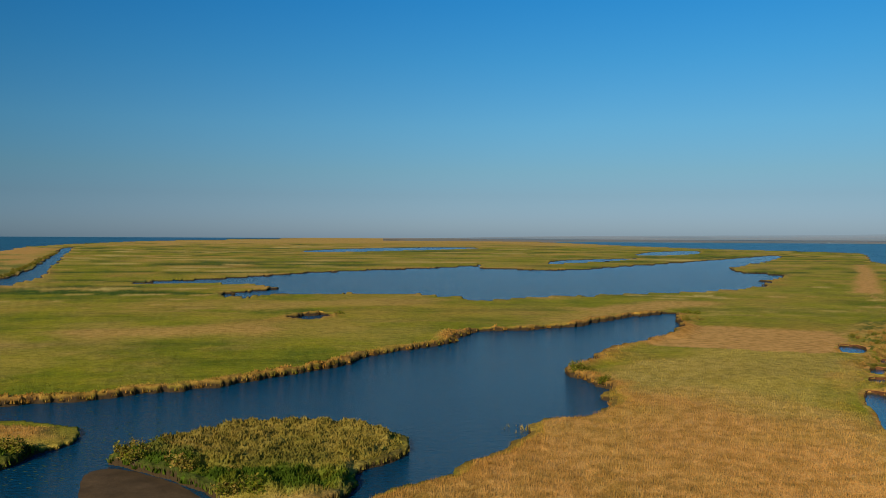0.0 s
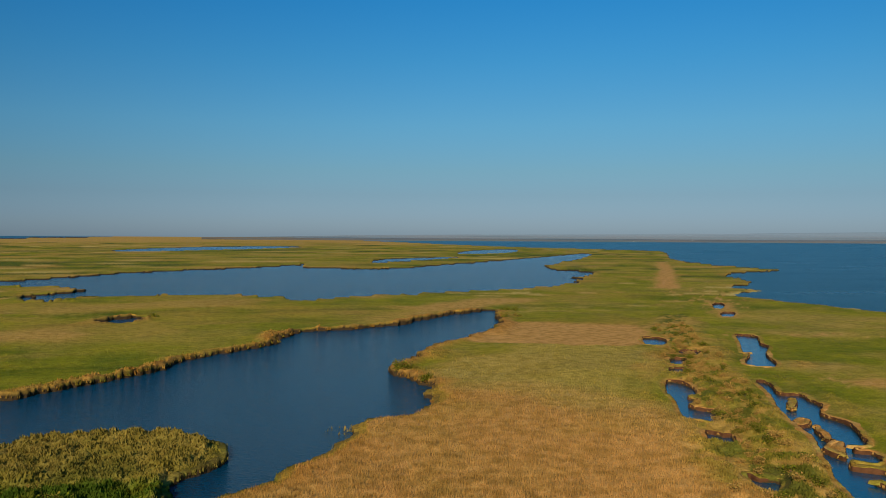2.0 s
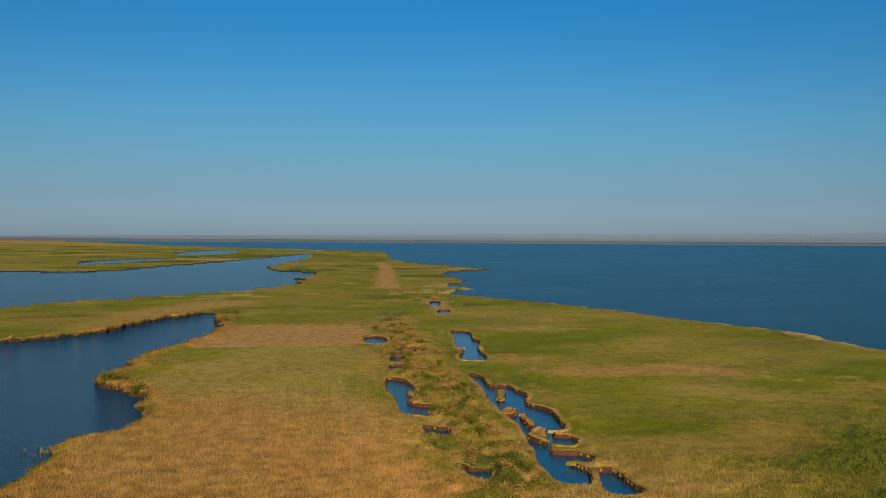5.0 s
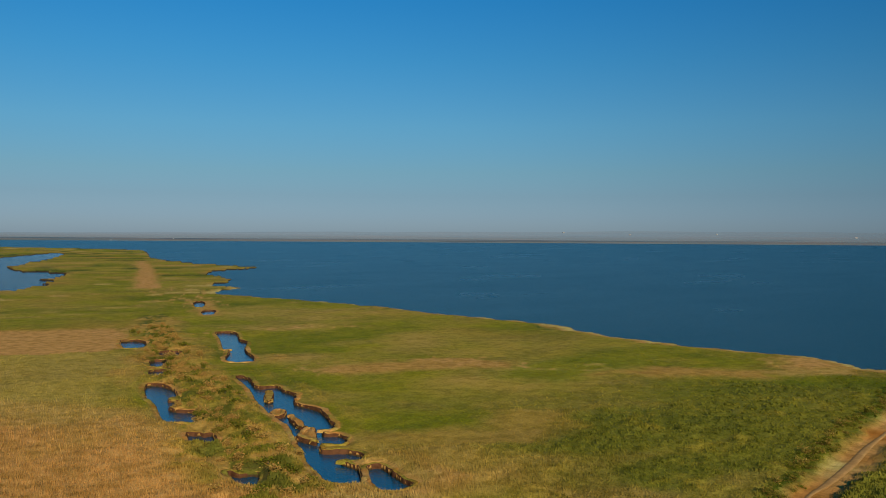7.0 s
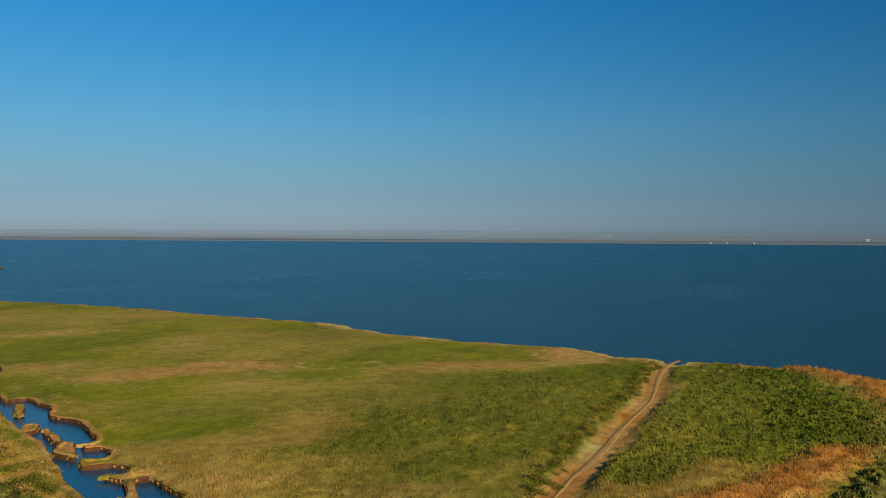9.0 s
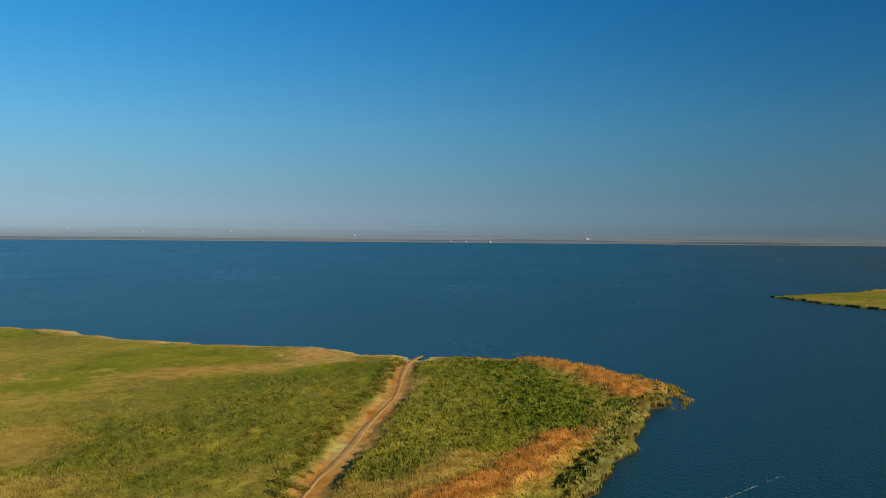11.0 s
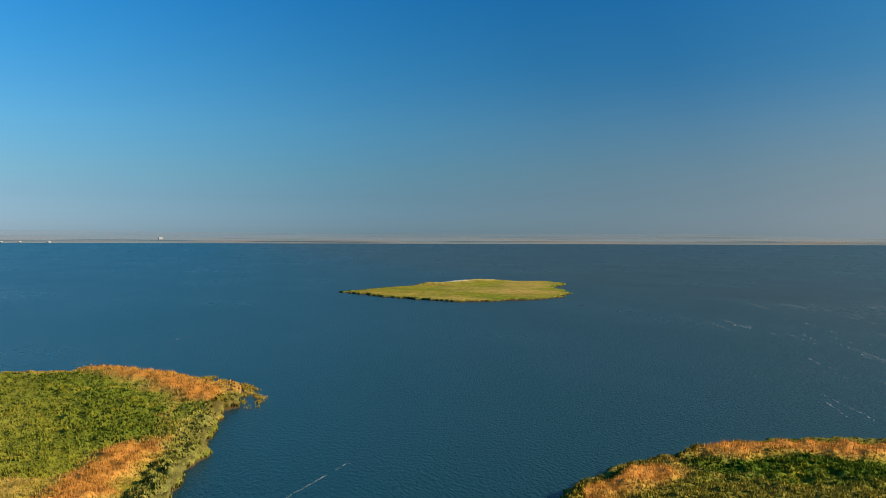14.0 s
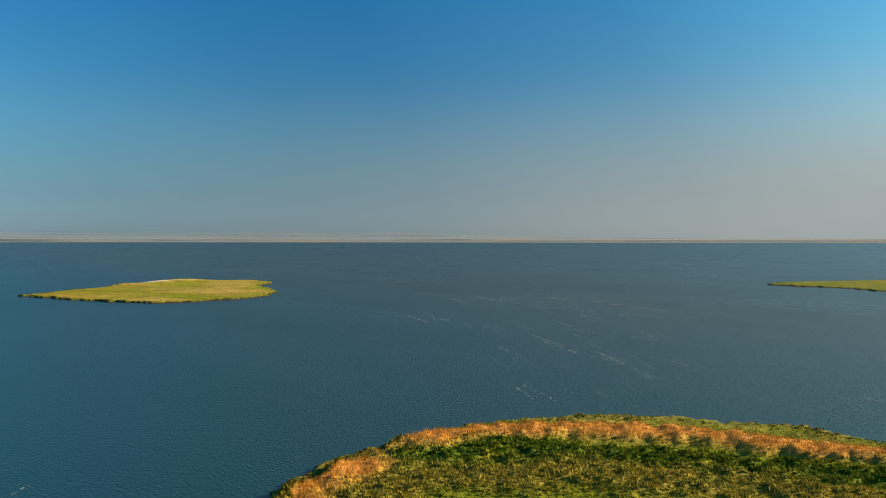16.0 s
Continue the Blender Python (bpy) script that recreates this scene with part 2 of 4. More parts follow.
# waters
LAKE = rounded(pts("-93.5,181.2 -79.6,187.9 -64.8,199.5 -50.3,210 -34.2,232 -26.2,244 -21,262 -8,279 3,296 7,318 11,330 26,336 40,343 58,359 75,385 97,404 112,413 106,379 "
                   "87,322 71,301 55,277 45,256 35.3,235.6 34.1,223.8 37,218.4 37.2,208.3 39.9,205.2 36,193.3 37.6,186.7 31.7,173.2 26.6,169.6 20.2,167.8 16.4,157.5 13.2,151.4 "
                   "11,142.1 7,137.1 2.4,132.5 1.1,127.2 -5,122.2 -10.9,112 -20,100 -45,88 -80,92 -110,110 -135,145 -125,172"))
LAKE2 = rounded(pts("-247,660 -214,717 -180,773 -156,837 -129,898 -87,951 -39,1011 4,1057 49,1154 48,1043 108,994 168,1020 231,1134 328,1279 443,1463 588,1686 720,1887 702,1789 557,1463 "
                    "458,1277 368,1085 336,971 338,909 346,868 285,756 260,697 231,639 174,587 134,565 101,545 57,525 20,493 10,522 -18,548 -49,557 -100,536 -117,503 -135,529 -132,557 "
                    "-118,610 -131,634 -148,652 -168,666 -211,673 -246,658"))
POOLS = [rounded(pts(s)) for s in (
    "157,1292 220,1479 366,1609 275,1413 180,1266", "433,1933 556,2245 693,2361 616,2069 492,1889", "-355,2127 -294,2431 -113,2687 117,2697 0,2429 -139,2251 -253,2089",
    "-69,370 -59,373 -53,376 -53,393 -59,398 -65,387")]
CANAL = pts("-1043,2422 -675,1522 -423,924 -357,766 -318,630 -305,545 -270,420 -255,300 -280,290 -292,420 -325,545 -345,640 -420,864 -680,1485 -1020,2300")
LONG_POND = "122,197.4 123.2,193.9 117.8,182.3 117.8,179.1 121.5,178.7 119.5,172.4 117.9,165.2 112,157.7 111.8,149.7 108.8,142.1 105.8,136.8 105.3,134.9 102,131.6 100.2,131.4 99.8,131.7 98.5,129.2"
LONG_POND += " 100.5,127.3 99,123.4 95.6,120.3 93,122.3 92.2,122.3 90.6,119.4 93.4,116.5 93.8,112.6 91.2,110.5 89.2,112 88.9,112.2 88.2,109.6 87.8,107.1 85.6,103.9 82.6,100.4 81,101.1"
LONG_POND += " 80.1,103.2 81.9,109.2 85.1,116.4 88.4,122.1 90.5,126.3 94,132.3 97.9,139.9 101.5,150.8 105.1,159.3 108.5,167 115.9,182.1"
SMALL_PONDS = (
    "88.4,105 90,106.1 91.3,105.3 89.4,100.2 88.5,97.4 87.8,94.4 84,93.1 82.7,94.9 84.2,98.7",
    "172.4,292.4 177.1,293.3 177.2,285.6 167.2,268.6 164.9,259.8 156.4,247.5 149.5,235.5 145.9,226.3 140.1,217.8 135.1,220.8 139.1,229.7 149.4,244.5 148,245.9 159.8,267.4",
    "98.9,200 101.7,200 101.5,192.4 97.2,182.3 95,181.6 93.7,179.4 94.9,177 90.5,171.9 89.6,170.8 89.7,167.9 91.7,164.8 89.7,160.3 86,153.6 84.1,156.4 82.6,159.6 87,170.4 90.6,179.4 92.6,186.6",
    "80.8,147.1 82.4,144 83.7,143.4 81.3,138.6 79.4,137.5 78.7,140.5 78.5,142.4",
    "72.1,118.6 72.6,116.4 75,115.2 71.8,110.6 70.3,110.2 70.2,112.2 70.3,114.2",
    "135.5,292 140.1,285.6 132.2,269 127.2,271.6 129.3,278.5",
    "119.6,238.8 123.1,237.1 117,225.9 114.2,227.8",
    "110.6,221.3 115.9,220.9 111.2,212.6 107.2,213.8",
    "131,256 136,254 132,245 127,247",
    "244,437 250,438 234,409 227,405",
    "219,384 225,383 213,364 208,363",
)
PONDS = [rounded(pts(s)) for s in (LONG_POND, *SMALL_PONDS)]
COAST_NORTH = pts("100,4600 282,4195 523,3682 669,3120 826,2648 999,2315 1029,2167 1004,2037 728,1447 628,1138 614,1033 600,924 526,862 465,810 402,654 350,605 343,551 301,514 300,463 306,423 307,373")
COAST_EAST = pts("305,337 299,290 300,250 296,226 287,213 278,181 273,156 274,134 277,116 270,98 264,90 263,75 255,69 265,65 261,46 257,30 246,16.2 234.5,6.6 222,-1 206,-2.6 192,3.2 180,4.3")
INLET = pts("157.7,5.5 140,8.1 125.4,11.2 105,14 85,8 72,-8 76,-26 100,-37 120.1,-44.1 123.5,-47.3 130.3,-56.8 134,-62.4 138.3,-73.5 142,-86.5 141.8,-99 139.6,-108.5 135.2,-119 129.7,-128.7")
COAST_SOUTH = pts("119.4,-137 112.4,-143.6 105,-147.3 96,-147.6 86,-148 60,-155 20,-180 -40,-260 -100,-500 -300,-2000 -600,-4900")
LAGOON = np.vstack([rounded(np.vstack([COAST_NORTH, COAST_EAST, INLET, COAST_SOUTH]), False), pts("3000,-5200 5600,-3000 5600,3000 3000,5600 400,5600")])
WEST_SEA = pts("-800,1150 -890,1650 -973,1886 -1083,2169 -1180,2442 -1213,2657 -1237,2852 -1242,3407 -1148,3760 -950,4300 -700,4900 -5600,5600 -5600,0 -1500,200")
# lands in the waters: name, outline, label
ISLES = [
    ("reed_island", "-52.8,137.5 -47.9,147.5 -45.8,153.3 -38.1,159.2 -32.1,160.8 -24,163.6 -15.2,161.2 -8.5,156.4 -6,150.1 -6.3,141.8 -10.8,134 -12.8,129.1 -12.7,122.6 -16,114 -26,112 -31.9,118 "
     "-35.4,122.8 -40.2,126.2 -46.8,130.7 -53.5,134.9", "low lake island thick with olive-green reeds and bushes"),
    ("reed_islet", "-92,160 -84.8,164.3 -78.4,164.4 -71.9,162 -67.7,160.6 -64.5,154.1 -64.4,147.3 -67.6,141.8 -67.2,135.3 -72,126 -85,124 -95,140", "green islet with a dry tan crown in the lake"),
    ("grass_island", "612,-81 623,-92 674,-138 708,-186 741,-214 745,-237 733,-276 702,-286 672,-276 642,-254 606,-248 554,-229 515,-200 507,-171 503,-144 513,-127 537,-111 573,-96",
     "flat grassy island alone in the open lagoon"),
    ("grass_island", "439,-607 449,-656 431,-713 420,-800 360,-820 300,-700 330,-600 372,-613 405,-605", "flat green island far out in the lagoon"),
]
POND_ISLES = ["112.6,170.2 116.1,174.2 116.2,171.6 111.2,164.4 108.6,162.4 109.8,165.8", "102.9,153.3 105.7,154.6 106.2,152.2 103.6,148.7 101.4,148.2 101,150.1",
              "103,146.7 103.6,146.1 101.6,139.7 99.5,136.7 98.6,136.9 100.7,143", "95,132.9 98.2,135.5 100.2,134.3 97,129.5 93.7,125.2 93,125.9 93.1,130.2"]
ISLES += [("reed_tussock", s, "small tan reed tussock standing in a pond") for s in POND_ISLES]
ISLE_LINES = [rounded(pts(s)) for _, s, _ in ISLES]

TRACK = rounded(pts("263,71 247,71 223.4,66.5 197.5,60.5 179.2,58 161.9,56 146.4,53.5 132,51.8 122.8,51 100,46 70,30"), False)
WEST_BANK = pts("-345,560 -400,700 -500,900 -790,1520 -1130,2380")
RIDGE = rounded(pts("891,1908 608,1249 375,760 287,579 184,362 143,279 112,206 95,162 79.2,126 70.5,105 60,80"), False)
# stands of other growth: line, width, dryness, lushness, redness, height
LAKESIDE = [
    ("55,185 80,215 100,250", 28, 0.5, 0.0, 0.15, 1.3),
    ("-2,108 30,140 62,118 74,96", 24, 0.85, 0.0, 0.15, 2.1), ("18,146 46,178", 16, 0.65, 0.0, 0.15, 2.0), ("40,200 66,172", 18, 0.75, 0.0, 0.2, 1.6),
    ("48,130 66,150 72,128", 15, 0.9, 0.0, 0.3, 1.7), ("-125,314 -75,326", 17, 0.75, 0.0, 0.3, 1.1), ("-90,440 -20,488", 22, 0.6, 0.0, 0.3, 1.1),
    ("80,425 140,478", 20, 0.8, 0.0, 0.3, 1.1), ("-345,560 -400,700 -500,900 -790,1520 -1130,2380", 45, 0.85, 0.0, 0.25, 1.0), ("44,214 70,236", 14, 0.6, 0.0, 0.15, 1.4),
    ("340,870 356,960", 14, 0.0, 0.7, 0.0, 1.6), ("-135,520 -110,512", 8, 0.0, 0.7, 0.0, 1.8),
]
MEADOW = [
    ("152,186 178,176 198,142", 10, 0.8, 0.0, 0.42, 1.0), ("198,142 222,108", 9, 0.72, 0.0, 0.42, 1.0), ("196,290 212,286", 9, 0.55, 0.0, 0.2, 0.9), ("240,96 264,106", 9, 0.95, 0.0, 0.3, 0.9),
    ("232,102 246,92", 5, 0.7, 0.0, 0.2, 0.9), ("100,100 116,86", 9, 0.6, 0.0, 0.2, 1.5), ("128,74 150,72", 5, 0.8, 0.0, 0.5, 1.3),
    ("247,75.5 223,71 197,65 179,62.5 162,60.5 146,58 132,56 119,54", 2.6, 0.0, 0.85, 0.0, 0.9),
    ("150,66 210,92 232,84", 8, 0.0, 0.3, 0.0, 1.0), ("116,46 150,50 190,55 215,60", 5, 0.55, 0.0, 0.2, 0.9), ("180,145 250,150", 12, 0.05, 0.2, 0.0, 1.0), ("126,94 160,80 200,92", 17, 0.12, 0.7, 0.2, 1.1), ("118,72 140,67 172,70 214,80", 9, 0.12, 0.62, 0.2, 1.0), ("104,116 124,104 138,112", 8, 0.52, 0.0, 0.34, 1.0),
]
RIDGES = [
    ("608,1249 440,890 375,760", 9, 0.95, 0.0, 0.36, 0.8), ("375,760 287,579", 10, 1.0, 0.0, 0.38, 0.8), ("184,362 143,279 112,206 95,162 79,126 70,105", 9, 0.68, 0.0, 0.32, 1.3),
    ("104,190 92,150 84,132", 3.0, 0.3, 0.35, 0.3, 1.2), ("150,300 118,220", 4, 0.3, 0.4, 0.1, 1.3), ("130,280 140,290", 7, 0.9, 0.0, 0.5, 0.9),
    ("112,216 120,236 134,256", 5, 0.9, 0.0, 0.5, 0.9), ("208,360 250,440", 6, 0.8, 0.0, 0.4, 0.9),
]
POINTS = [
    ("150,36 196,38 232,50 244,62", 13, 0.1, 0.55, 0.1, 1.4), ("256,36 236,17 214,7 202,5", 7.5, 1.0, 0.0, 0.85, 2.1), ("202,6 192,11 164,14 154,18 146,20 131,23 116,30", 5.0, 1.0, 0.0, 0.8, 2.1),
    ("243,10 233,3 219,-2 204,-3", 4.5, 0.5, 0.4, 0.15, 1.0), ("196,8 184,9 170,10", 4, 0.1, 0.7, 0.0, 1.7), ("140,32 120,40", 6, 0.6, 0.0, 0.35, 1.7), ("168,22 196,22 226,32 244,44", 9, 0.05, 0.72, 0.0, 1.6), ("130,44 160,46 200,48", 8, 0.15, 0.5, 0.1, 1.5),
    ("128,12 158,9 182,8", 3, 0.35, 0.3, 0.0, 1.9), ("112,-47 121,-59 127,-69 133,-82 131.5,-95 126,-104.5 119,-113 108,-122 98,-126 91,-129 80,-136", 5.0, 1.0, 0.0, 0.8, 2.2), ("122,-73 119,-87 110,-97 95,-107 82,-117 72,-127", 8, 0.0, 0.9, 0.0, 1.7),
    ("110,-55 112,-70 104,-86 88,-98 70,-110", 7, 0.25, 0.6, 0.25, 1.7),
]
ISLANDS = [
    ("-46,136 -25,138 -12,138", 8, 0.25, 0.8, 0.2, 1.9), ("-46,140 -30,152 -14,150", 11, 0.38, 0.7, 0.25, 2.0), ("-52,136 -34,122 -14,122", 6, 0.0, 0.9, 0.0, 1.9), ("-90,154 -74,152", 5, 0.9, 0.0, 0.5, 1.6),
    ("-90,140 -70,136", 6, 0.0, 0.9, 0.0, 1.9), ("700,-170 735,-225", 16, 0.9, 0.0, 0.1, 0.8), ("640,-230 720,-262", 20, 0.5, 0.0, 0.2, 1.2),
]
STANDS = LAKESIDE + MEADOW + RIDGES + POINTS + ISLANDS
STANDS = [(pts(s), *v) for s, *v in STANDS]
WORN = [(pts(a), w) for a, w in (("184,298 222,280", 11), ("148,190 182,178 200,148", 12), ("244,102 262,112", 8), ("150,330 170,300", 12), ("120,236 140,268", 9), ("240,420 290,560", 20))]
SAND_RIDGE = pts("700,-170 735,-225")
# beds with an outline: outline, soft edge, dryness, lushness, redness, height
BEDS = [(rounded(pts(s)), *v) for s, *v in (
    ("60,296 82,330 99,356 142,337 148,315 122,266 96,274", 4.0, 1.0, 0.0, 0.34, 0.6),
    ("-14,104 8,146 20,166 36,186 52,186 60,172 68,150 66,122 64,95 30,90", 9.0, 0.90, 0.0, 0.36, 1.9))]


def survey(x, y):
    """For places in the plan: the distance to the nearest shore (minus: in water), the body of land, the plants' height, and dryness, lushness, redness."""
    r = np.hypot(x, y)
    wig = fbm(x, y, 9, 3, 4) * np.clip(r / 90, 0.8, 5)
    land = np.full(x.shape, 25.0)
    for w, ragged in [(LAKE, 1.0), (LAKE2, 1.2), (LAGOON, 0.9), (WEST_SEA, 1.5), (CANAL, 1.2)] + [(p, 1.0) for p in POOLS] + [(p, 0.1) for p in PONDS]:
        d = outline_distance(x, y, w)
        land = np.minimum(land, np.where(d < 24, d + ragged * wig, d))
    lagoon = outline_distance(x, y, LAGOON, 40.0)
    lagoon += 0.9 * wig
    body = np.zeros(x.shape, int)
    for k, line in enumerate(ISLE_LINES):
        d = outline_distance(x, y, line) + (0.1 * wig if k > 3 else 0.8 * wig)
        on = d < 6
        body[on & (d < 0.3)] = k + 1
        land = np.where(on, np.maximum(land, -d), land)
    pond = np.full(x.shape, 25.0)
    for p in PONDS:
        pond = np.minimum(pond, outline_distance(x, y, p))
    big, mid = fbm(x, y, 60, 11, 4), fbm(x, y, 14, 12, 3)
    veil = fbm(x, y, 24, 16, 3) * np.clip(fbm(x, y, 150, 17, 2) + 0.5, 0, 1)
    dry = np.clip(0.16 + 0.34 * big + 0.12 * mid + 0.35 * veil, 0, 0.75)
    lush = np.clip(-0.02 - 0.5 * big + 0.25 * mid, 0, 0.7)
    lush = np.where((y < -30) & (x < 160), np.maximum(lush, 0.65 + 0.3 * mid), lush)
    lush = np.where((y < 125) & (x > 95), np.maximum(lush, 0.34 + 0.25 * mid), lush)
    red = np.clip(0.28 + 0.3 * fbm(x, y, 90, 13), 0.2, 1)
    north = np.clip((y - 380) / 150, 0, 1)  # long strips of paler and darker growth across the far marsh
    pale, deep = 0.6 * np.clip((strips(x, y, 42, 19) - 0.42) * 4, 0, 1) * north, np.clip((strips(x, y, 36, 29) - 0.25) * 4, 0, 1) * north
    dry, lush = dry + pale * (0.92 - dry), lush + deep * (1.0 - lush)
    dry = dry * (1 - 0.6 * deep)
    lines = np.where(r < 800, strips(x, y, 10, 39), strips(x, y, 28, 39)) + 0.5 * strips(x * 0.6, y, 8 + 0.012 * r, 49)
    thin = 0.8 * np.clip((lines - 0.62) * 4, 0, 1) * np.clip((y - 330) / 150, 0, 1)  # short lines of pale straw
    dry, lush, red = dry + thin * (1.0 - dry), lush * (1 - thin), red * (1 - thin)
    h = 0.8 + 0.2 * big
    for k, (line, w, s_dry, s_lush, s_red, s_h) in enumerate(STANDS):
        s = stroke(x, y, line, w, 0.4, 20 + k)
        dry, lush, red, h = dry + s * (s_dry - dry), lush + s * (s_lush - lush), red + s * (s_red - red), h + s * (s_h - h)
    for k, (line, soft_edge, s_dry, s_lush, s_red, s_h) in enumerate(BEDS):
        s = np.clip(0.5 - (outline_distance(x, y, line) + soft_edge * 0.5 * fbm(x, y, soft_edge * 2.5, 80 + k)) / soft_edge, 0, 1)
        dry, lush, red, h = dry + s * (np.clip(s_dry + (0.0, 0.22)[k] * fbm(x, y, 24, 85, 3), 0, 1) - dry), lush + s * (s_lush - lush), red + s * (s_red - red), h + s * (s_h - h)
    # curling lines of broken straw on the worn places of the meadow
    curl = np.clip(1.25 - np.abs(fbm(x, y, 13, 91, 3)) / 0.11, 0, 1)
    worn = np.max([stroke(x, y, line, w, 0.3, 92) for line, w in WORN], axis=0)
    dry, lush, red = dry + 0.85 * curl * worn * (1 - dry), lush * (1 - curl * worn), red + curl * worn * (0.25 - red)
    # dry reeds along the shores, cut banks at the ponds
    edge = np.clip(1 - np.abs(land - 1.5) / np.where(lagoon < 12, 7.5, 6.5 + 3.0 * mid), 0, 1) * np.clip(0.95 + 0.5 * fbm(x, y, 30, 14), 0, 1) * (body == 0) * np.clip((pond - 3) / 6, 0, 1)
    edge = np.where(r > 450, edge * 0.5, edge)
    green_rim = (r < 260) & (x < 212) & (x > 60) & (y < 30)  # here the outermost reeds are still green
    edge = np.where(green_rim, edge * 0.12, edge)
    dry, lush = np.where(green_rim & (land < 4), np.minimum(dry, 0.2), dry), np.where(green_rim & (land < 4), np.maximum(lush, 0.95), lush)
    dry, red, h = dry + edge * (np.where((lagoon < 14) & (y > 36), 1.0, 0.9) - dry), red + edge * (0.72 - red), np.maximum(h, h + edge * (np.where((lagoon < 14) & (y > 36), 0.9, 2.1) - h))
    south_rim = (land < 3.2) & (y < 200) & (y > 100) & (x > -14) & (x < 45)
    dry, h = np.where(south_rim, np.minimum(dry, 0.55), dry), np.where(south_rim, np.minimum(h, 1.3), h)
    lip = np.clip(1 - land / 1.3, 0, 1) * (r < 420) * (pond > 8) * (body == 0)
    lip = lip * np.clip(fbm(x, y, 18, 18, 2) * 1.5, 0, 1)
    lush, dry = lush + lip * (0.6 - lush), dry * (1 - 0.8 * lip)
    bank = np.clip(1.4 - pond / 1.3, 0, 1) * (r < 500)
    dry, red, h = dry + bank * (0.95 - dry), red + bank * (0.5 - red), h + bank * (0.8 - h)
    h = np.where(pond < 8, np.minimum(h, 0.7 + 0.3 * np.maximum(pond, 0)), h)
    t = stroke(x, y, TRACK, 3.5, 0.25, 5)
    dry, lush, red, h = dry + t * (1 - dry), lush * (1 - t), red + t * (0.52 + 0.5 * mid - red), h + t * (0.33 - h)
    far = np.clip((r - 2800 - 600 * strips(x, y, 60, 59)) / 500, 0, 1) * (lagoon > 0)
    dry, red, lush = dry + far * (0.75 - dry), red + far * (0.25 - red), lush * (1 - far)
    west = stroke(x, y, WEST_BANK, 62, 0.2, 33) * (body == 0)  # rough broken ground on the dyke
    scrub = np.clip(3.0 * fbm(x, y, 110, 34, 4) + 0.1, 0, 1)
    dry, lush, red = dry + west * (0.9 - 0.75 * scrub - dry), lush + west * (0.95 * scrub - lush), red + west * (0.35 * (1 - scrub) - red)
    h = np.where((body == 3) | (body == 4), 1.0 + 0.2 * mid + 1.6 * stroke(x, y, SAND_RIDGE, 22, 0.3, 64), h)
    rough = stroke(x, y, RIDGE, 9, 0.3, 61)
    dark = rough * np.clip(fbm(x, y, 6, 62, 3) * 3.2 + 0.1, 0, 1) * (r < 420)
    lush, dry = lush + dark * (0.95 - lush), dry + dark * (0.16 - dry)
    beach = (lagoon > -2) & (lagoon < 16) & (y > 60) & (body == 0) & (r < 700)
    strand, low = beach * np.clip(1.6 - lagoon / 3.5, 0, 1), beach * np.clip(1 - lagoon / 12, 0, 0.93)
    dry, lush, red, h = dry + strand * (1 - dry), lush * (1 - strand), red * (1 - strand), h * (1 - low)
    wrack = beach * np.clip(1 - np.abs(lagoon - 8 - 3 * mid) / 1.6, 0, 1) * np.clip(0.5 + 2.5 * fbm(x, y, 26, 77, 2), 0, 1)
    dry, lush = dry * (1 - 0.8 * wrack), lush + wrack * (0.9 - lush)
    # the shaded bank edge of the lagoon islands is painted as darkest green
    brink = ((body == 3) | (body == 4)) & (land < 3)
    lush, dry = np.where(brink, 1.0, lush), np.where(brink, 0.0, dry)
    lush = np.where(body == 4, np.maximum(lush, 0.75), np.where(body == 3, np.maximum(lush, 0.42), lush))
    dry = np.where(body == 4, dry * 0.3, np.where(body == 3, dry * 0.85, dry))
    lumps = (0.09 + 0.30 * lush * (body < 3)) * fbm(x, y, 1.9, 15, 2) + 0.22 * dry * red * (h > 1.6) * fbm(x, y, 3.2, 65, 2) + 0.08 * mid + rough * 0.45 * fbm(x, y, 3.5, 63, 2)
    h = np.maximum(h * (1 + np.clip(lumps, -0.5, 0.6)), 0.12)
    return land, body, h, np.clip(dry, 0, 1), np.clip(lush, 0, 1), np.clip(red, 0, 1), pond


# ---------------------------------------------------------------- meshes
def mesh_from(name, verts, faces, mat, smooth=True, colours=None):
    me = bpy.data.meshes.new(name)
    nf, k = faces.shape
    me.vertices.add(len(verts))
    me.vertices.foreach_set("co", np.ascontiguousarray(verts, np.float32).ravel())
    me.loops.add(nf * k)
    me.loops.foreach_set("vertex_index", np.ascontiguousarray(faces, np.int32).ravel())
    me.polygons.add(nf)
    me.polygons.foreach_set("loop_start", np.arange(0, nf * k, k, dtype=np.int32))
    me.polygons.foreach_set("use_smooth", np.full(nf, smooth))
    if colours is not None:
        at = me.attributes.new("veg", "FLOAT_COLOR", "POINT")
        at.data.foreach_set("color", np.ascontiguousarray(colours, np.float32).ravel())
    me.update(calc_edges=True)
    me.validate()
    me.materials.append(mat)
    return me


def quads(nr, na):
    i, j = np.meshgrid(np.arange(nr - 1), np.arange(na - 1), indexing="ij")
    k = (i * na + j).ravel()
    return np.c_[k, k + na, k + na + 1, k + 1]


def fan(radii, angles):
    """Places on rings round the origin; angles in degrees to the left of +y."""
    r, a = np.meshgrid(radii, np.radians(angles), indexing="ij")
    return -r * np.sin(a), r * np.cos(a)


def compact(verts, faces, *more):
    used = np.unique(faces)
    back = np.full(len(verts), -1)
    back[used] = np.arange(len(used))
    return (verts[used], back[faces], *(m[used] for m in more))


BODY_FACES = {}
FINE = (3, 4)  # the islands of the lagoon, on a closer grid of their own


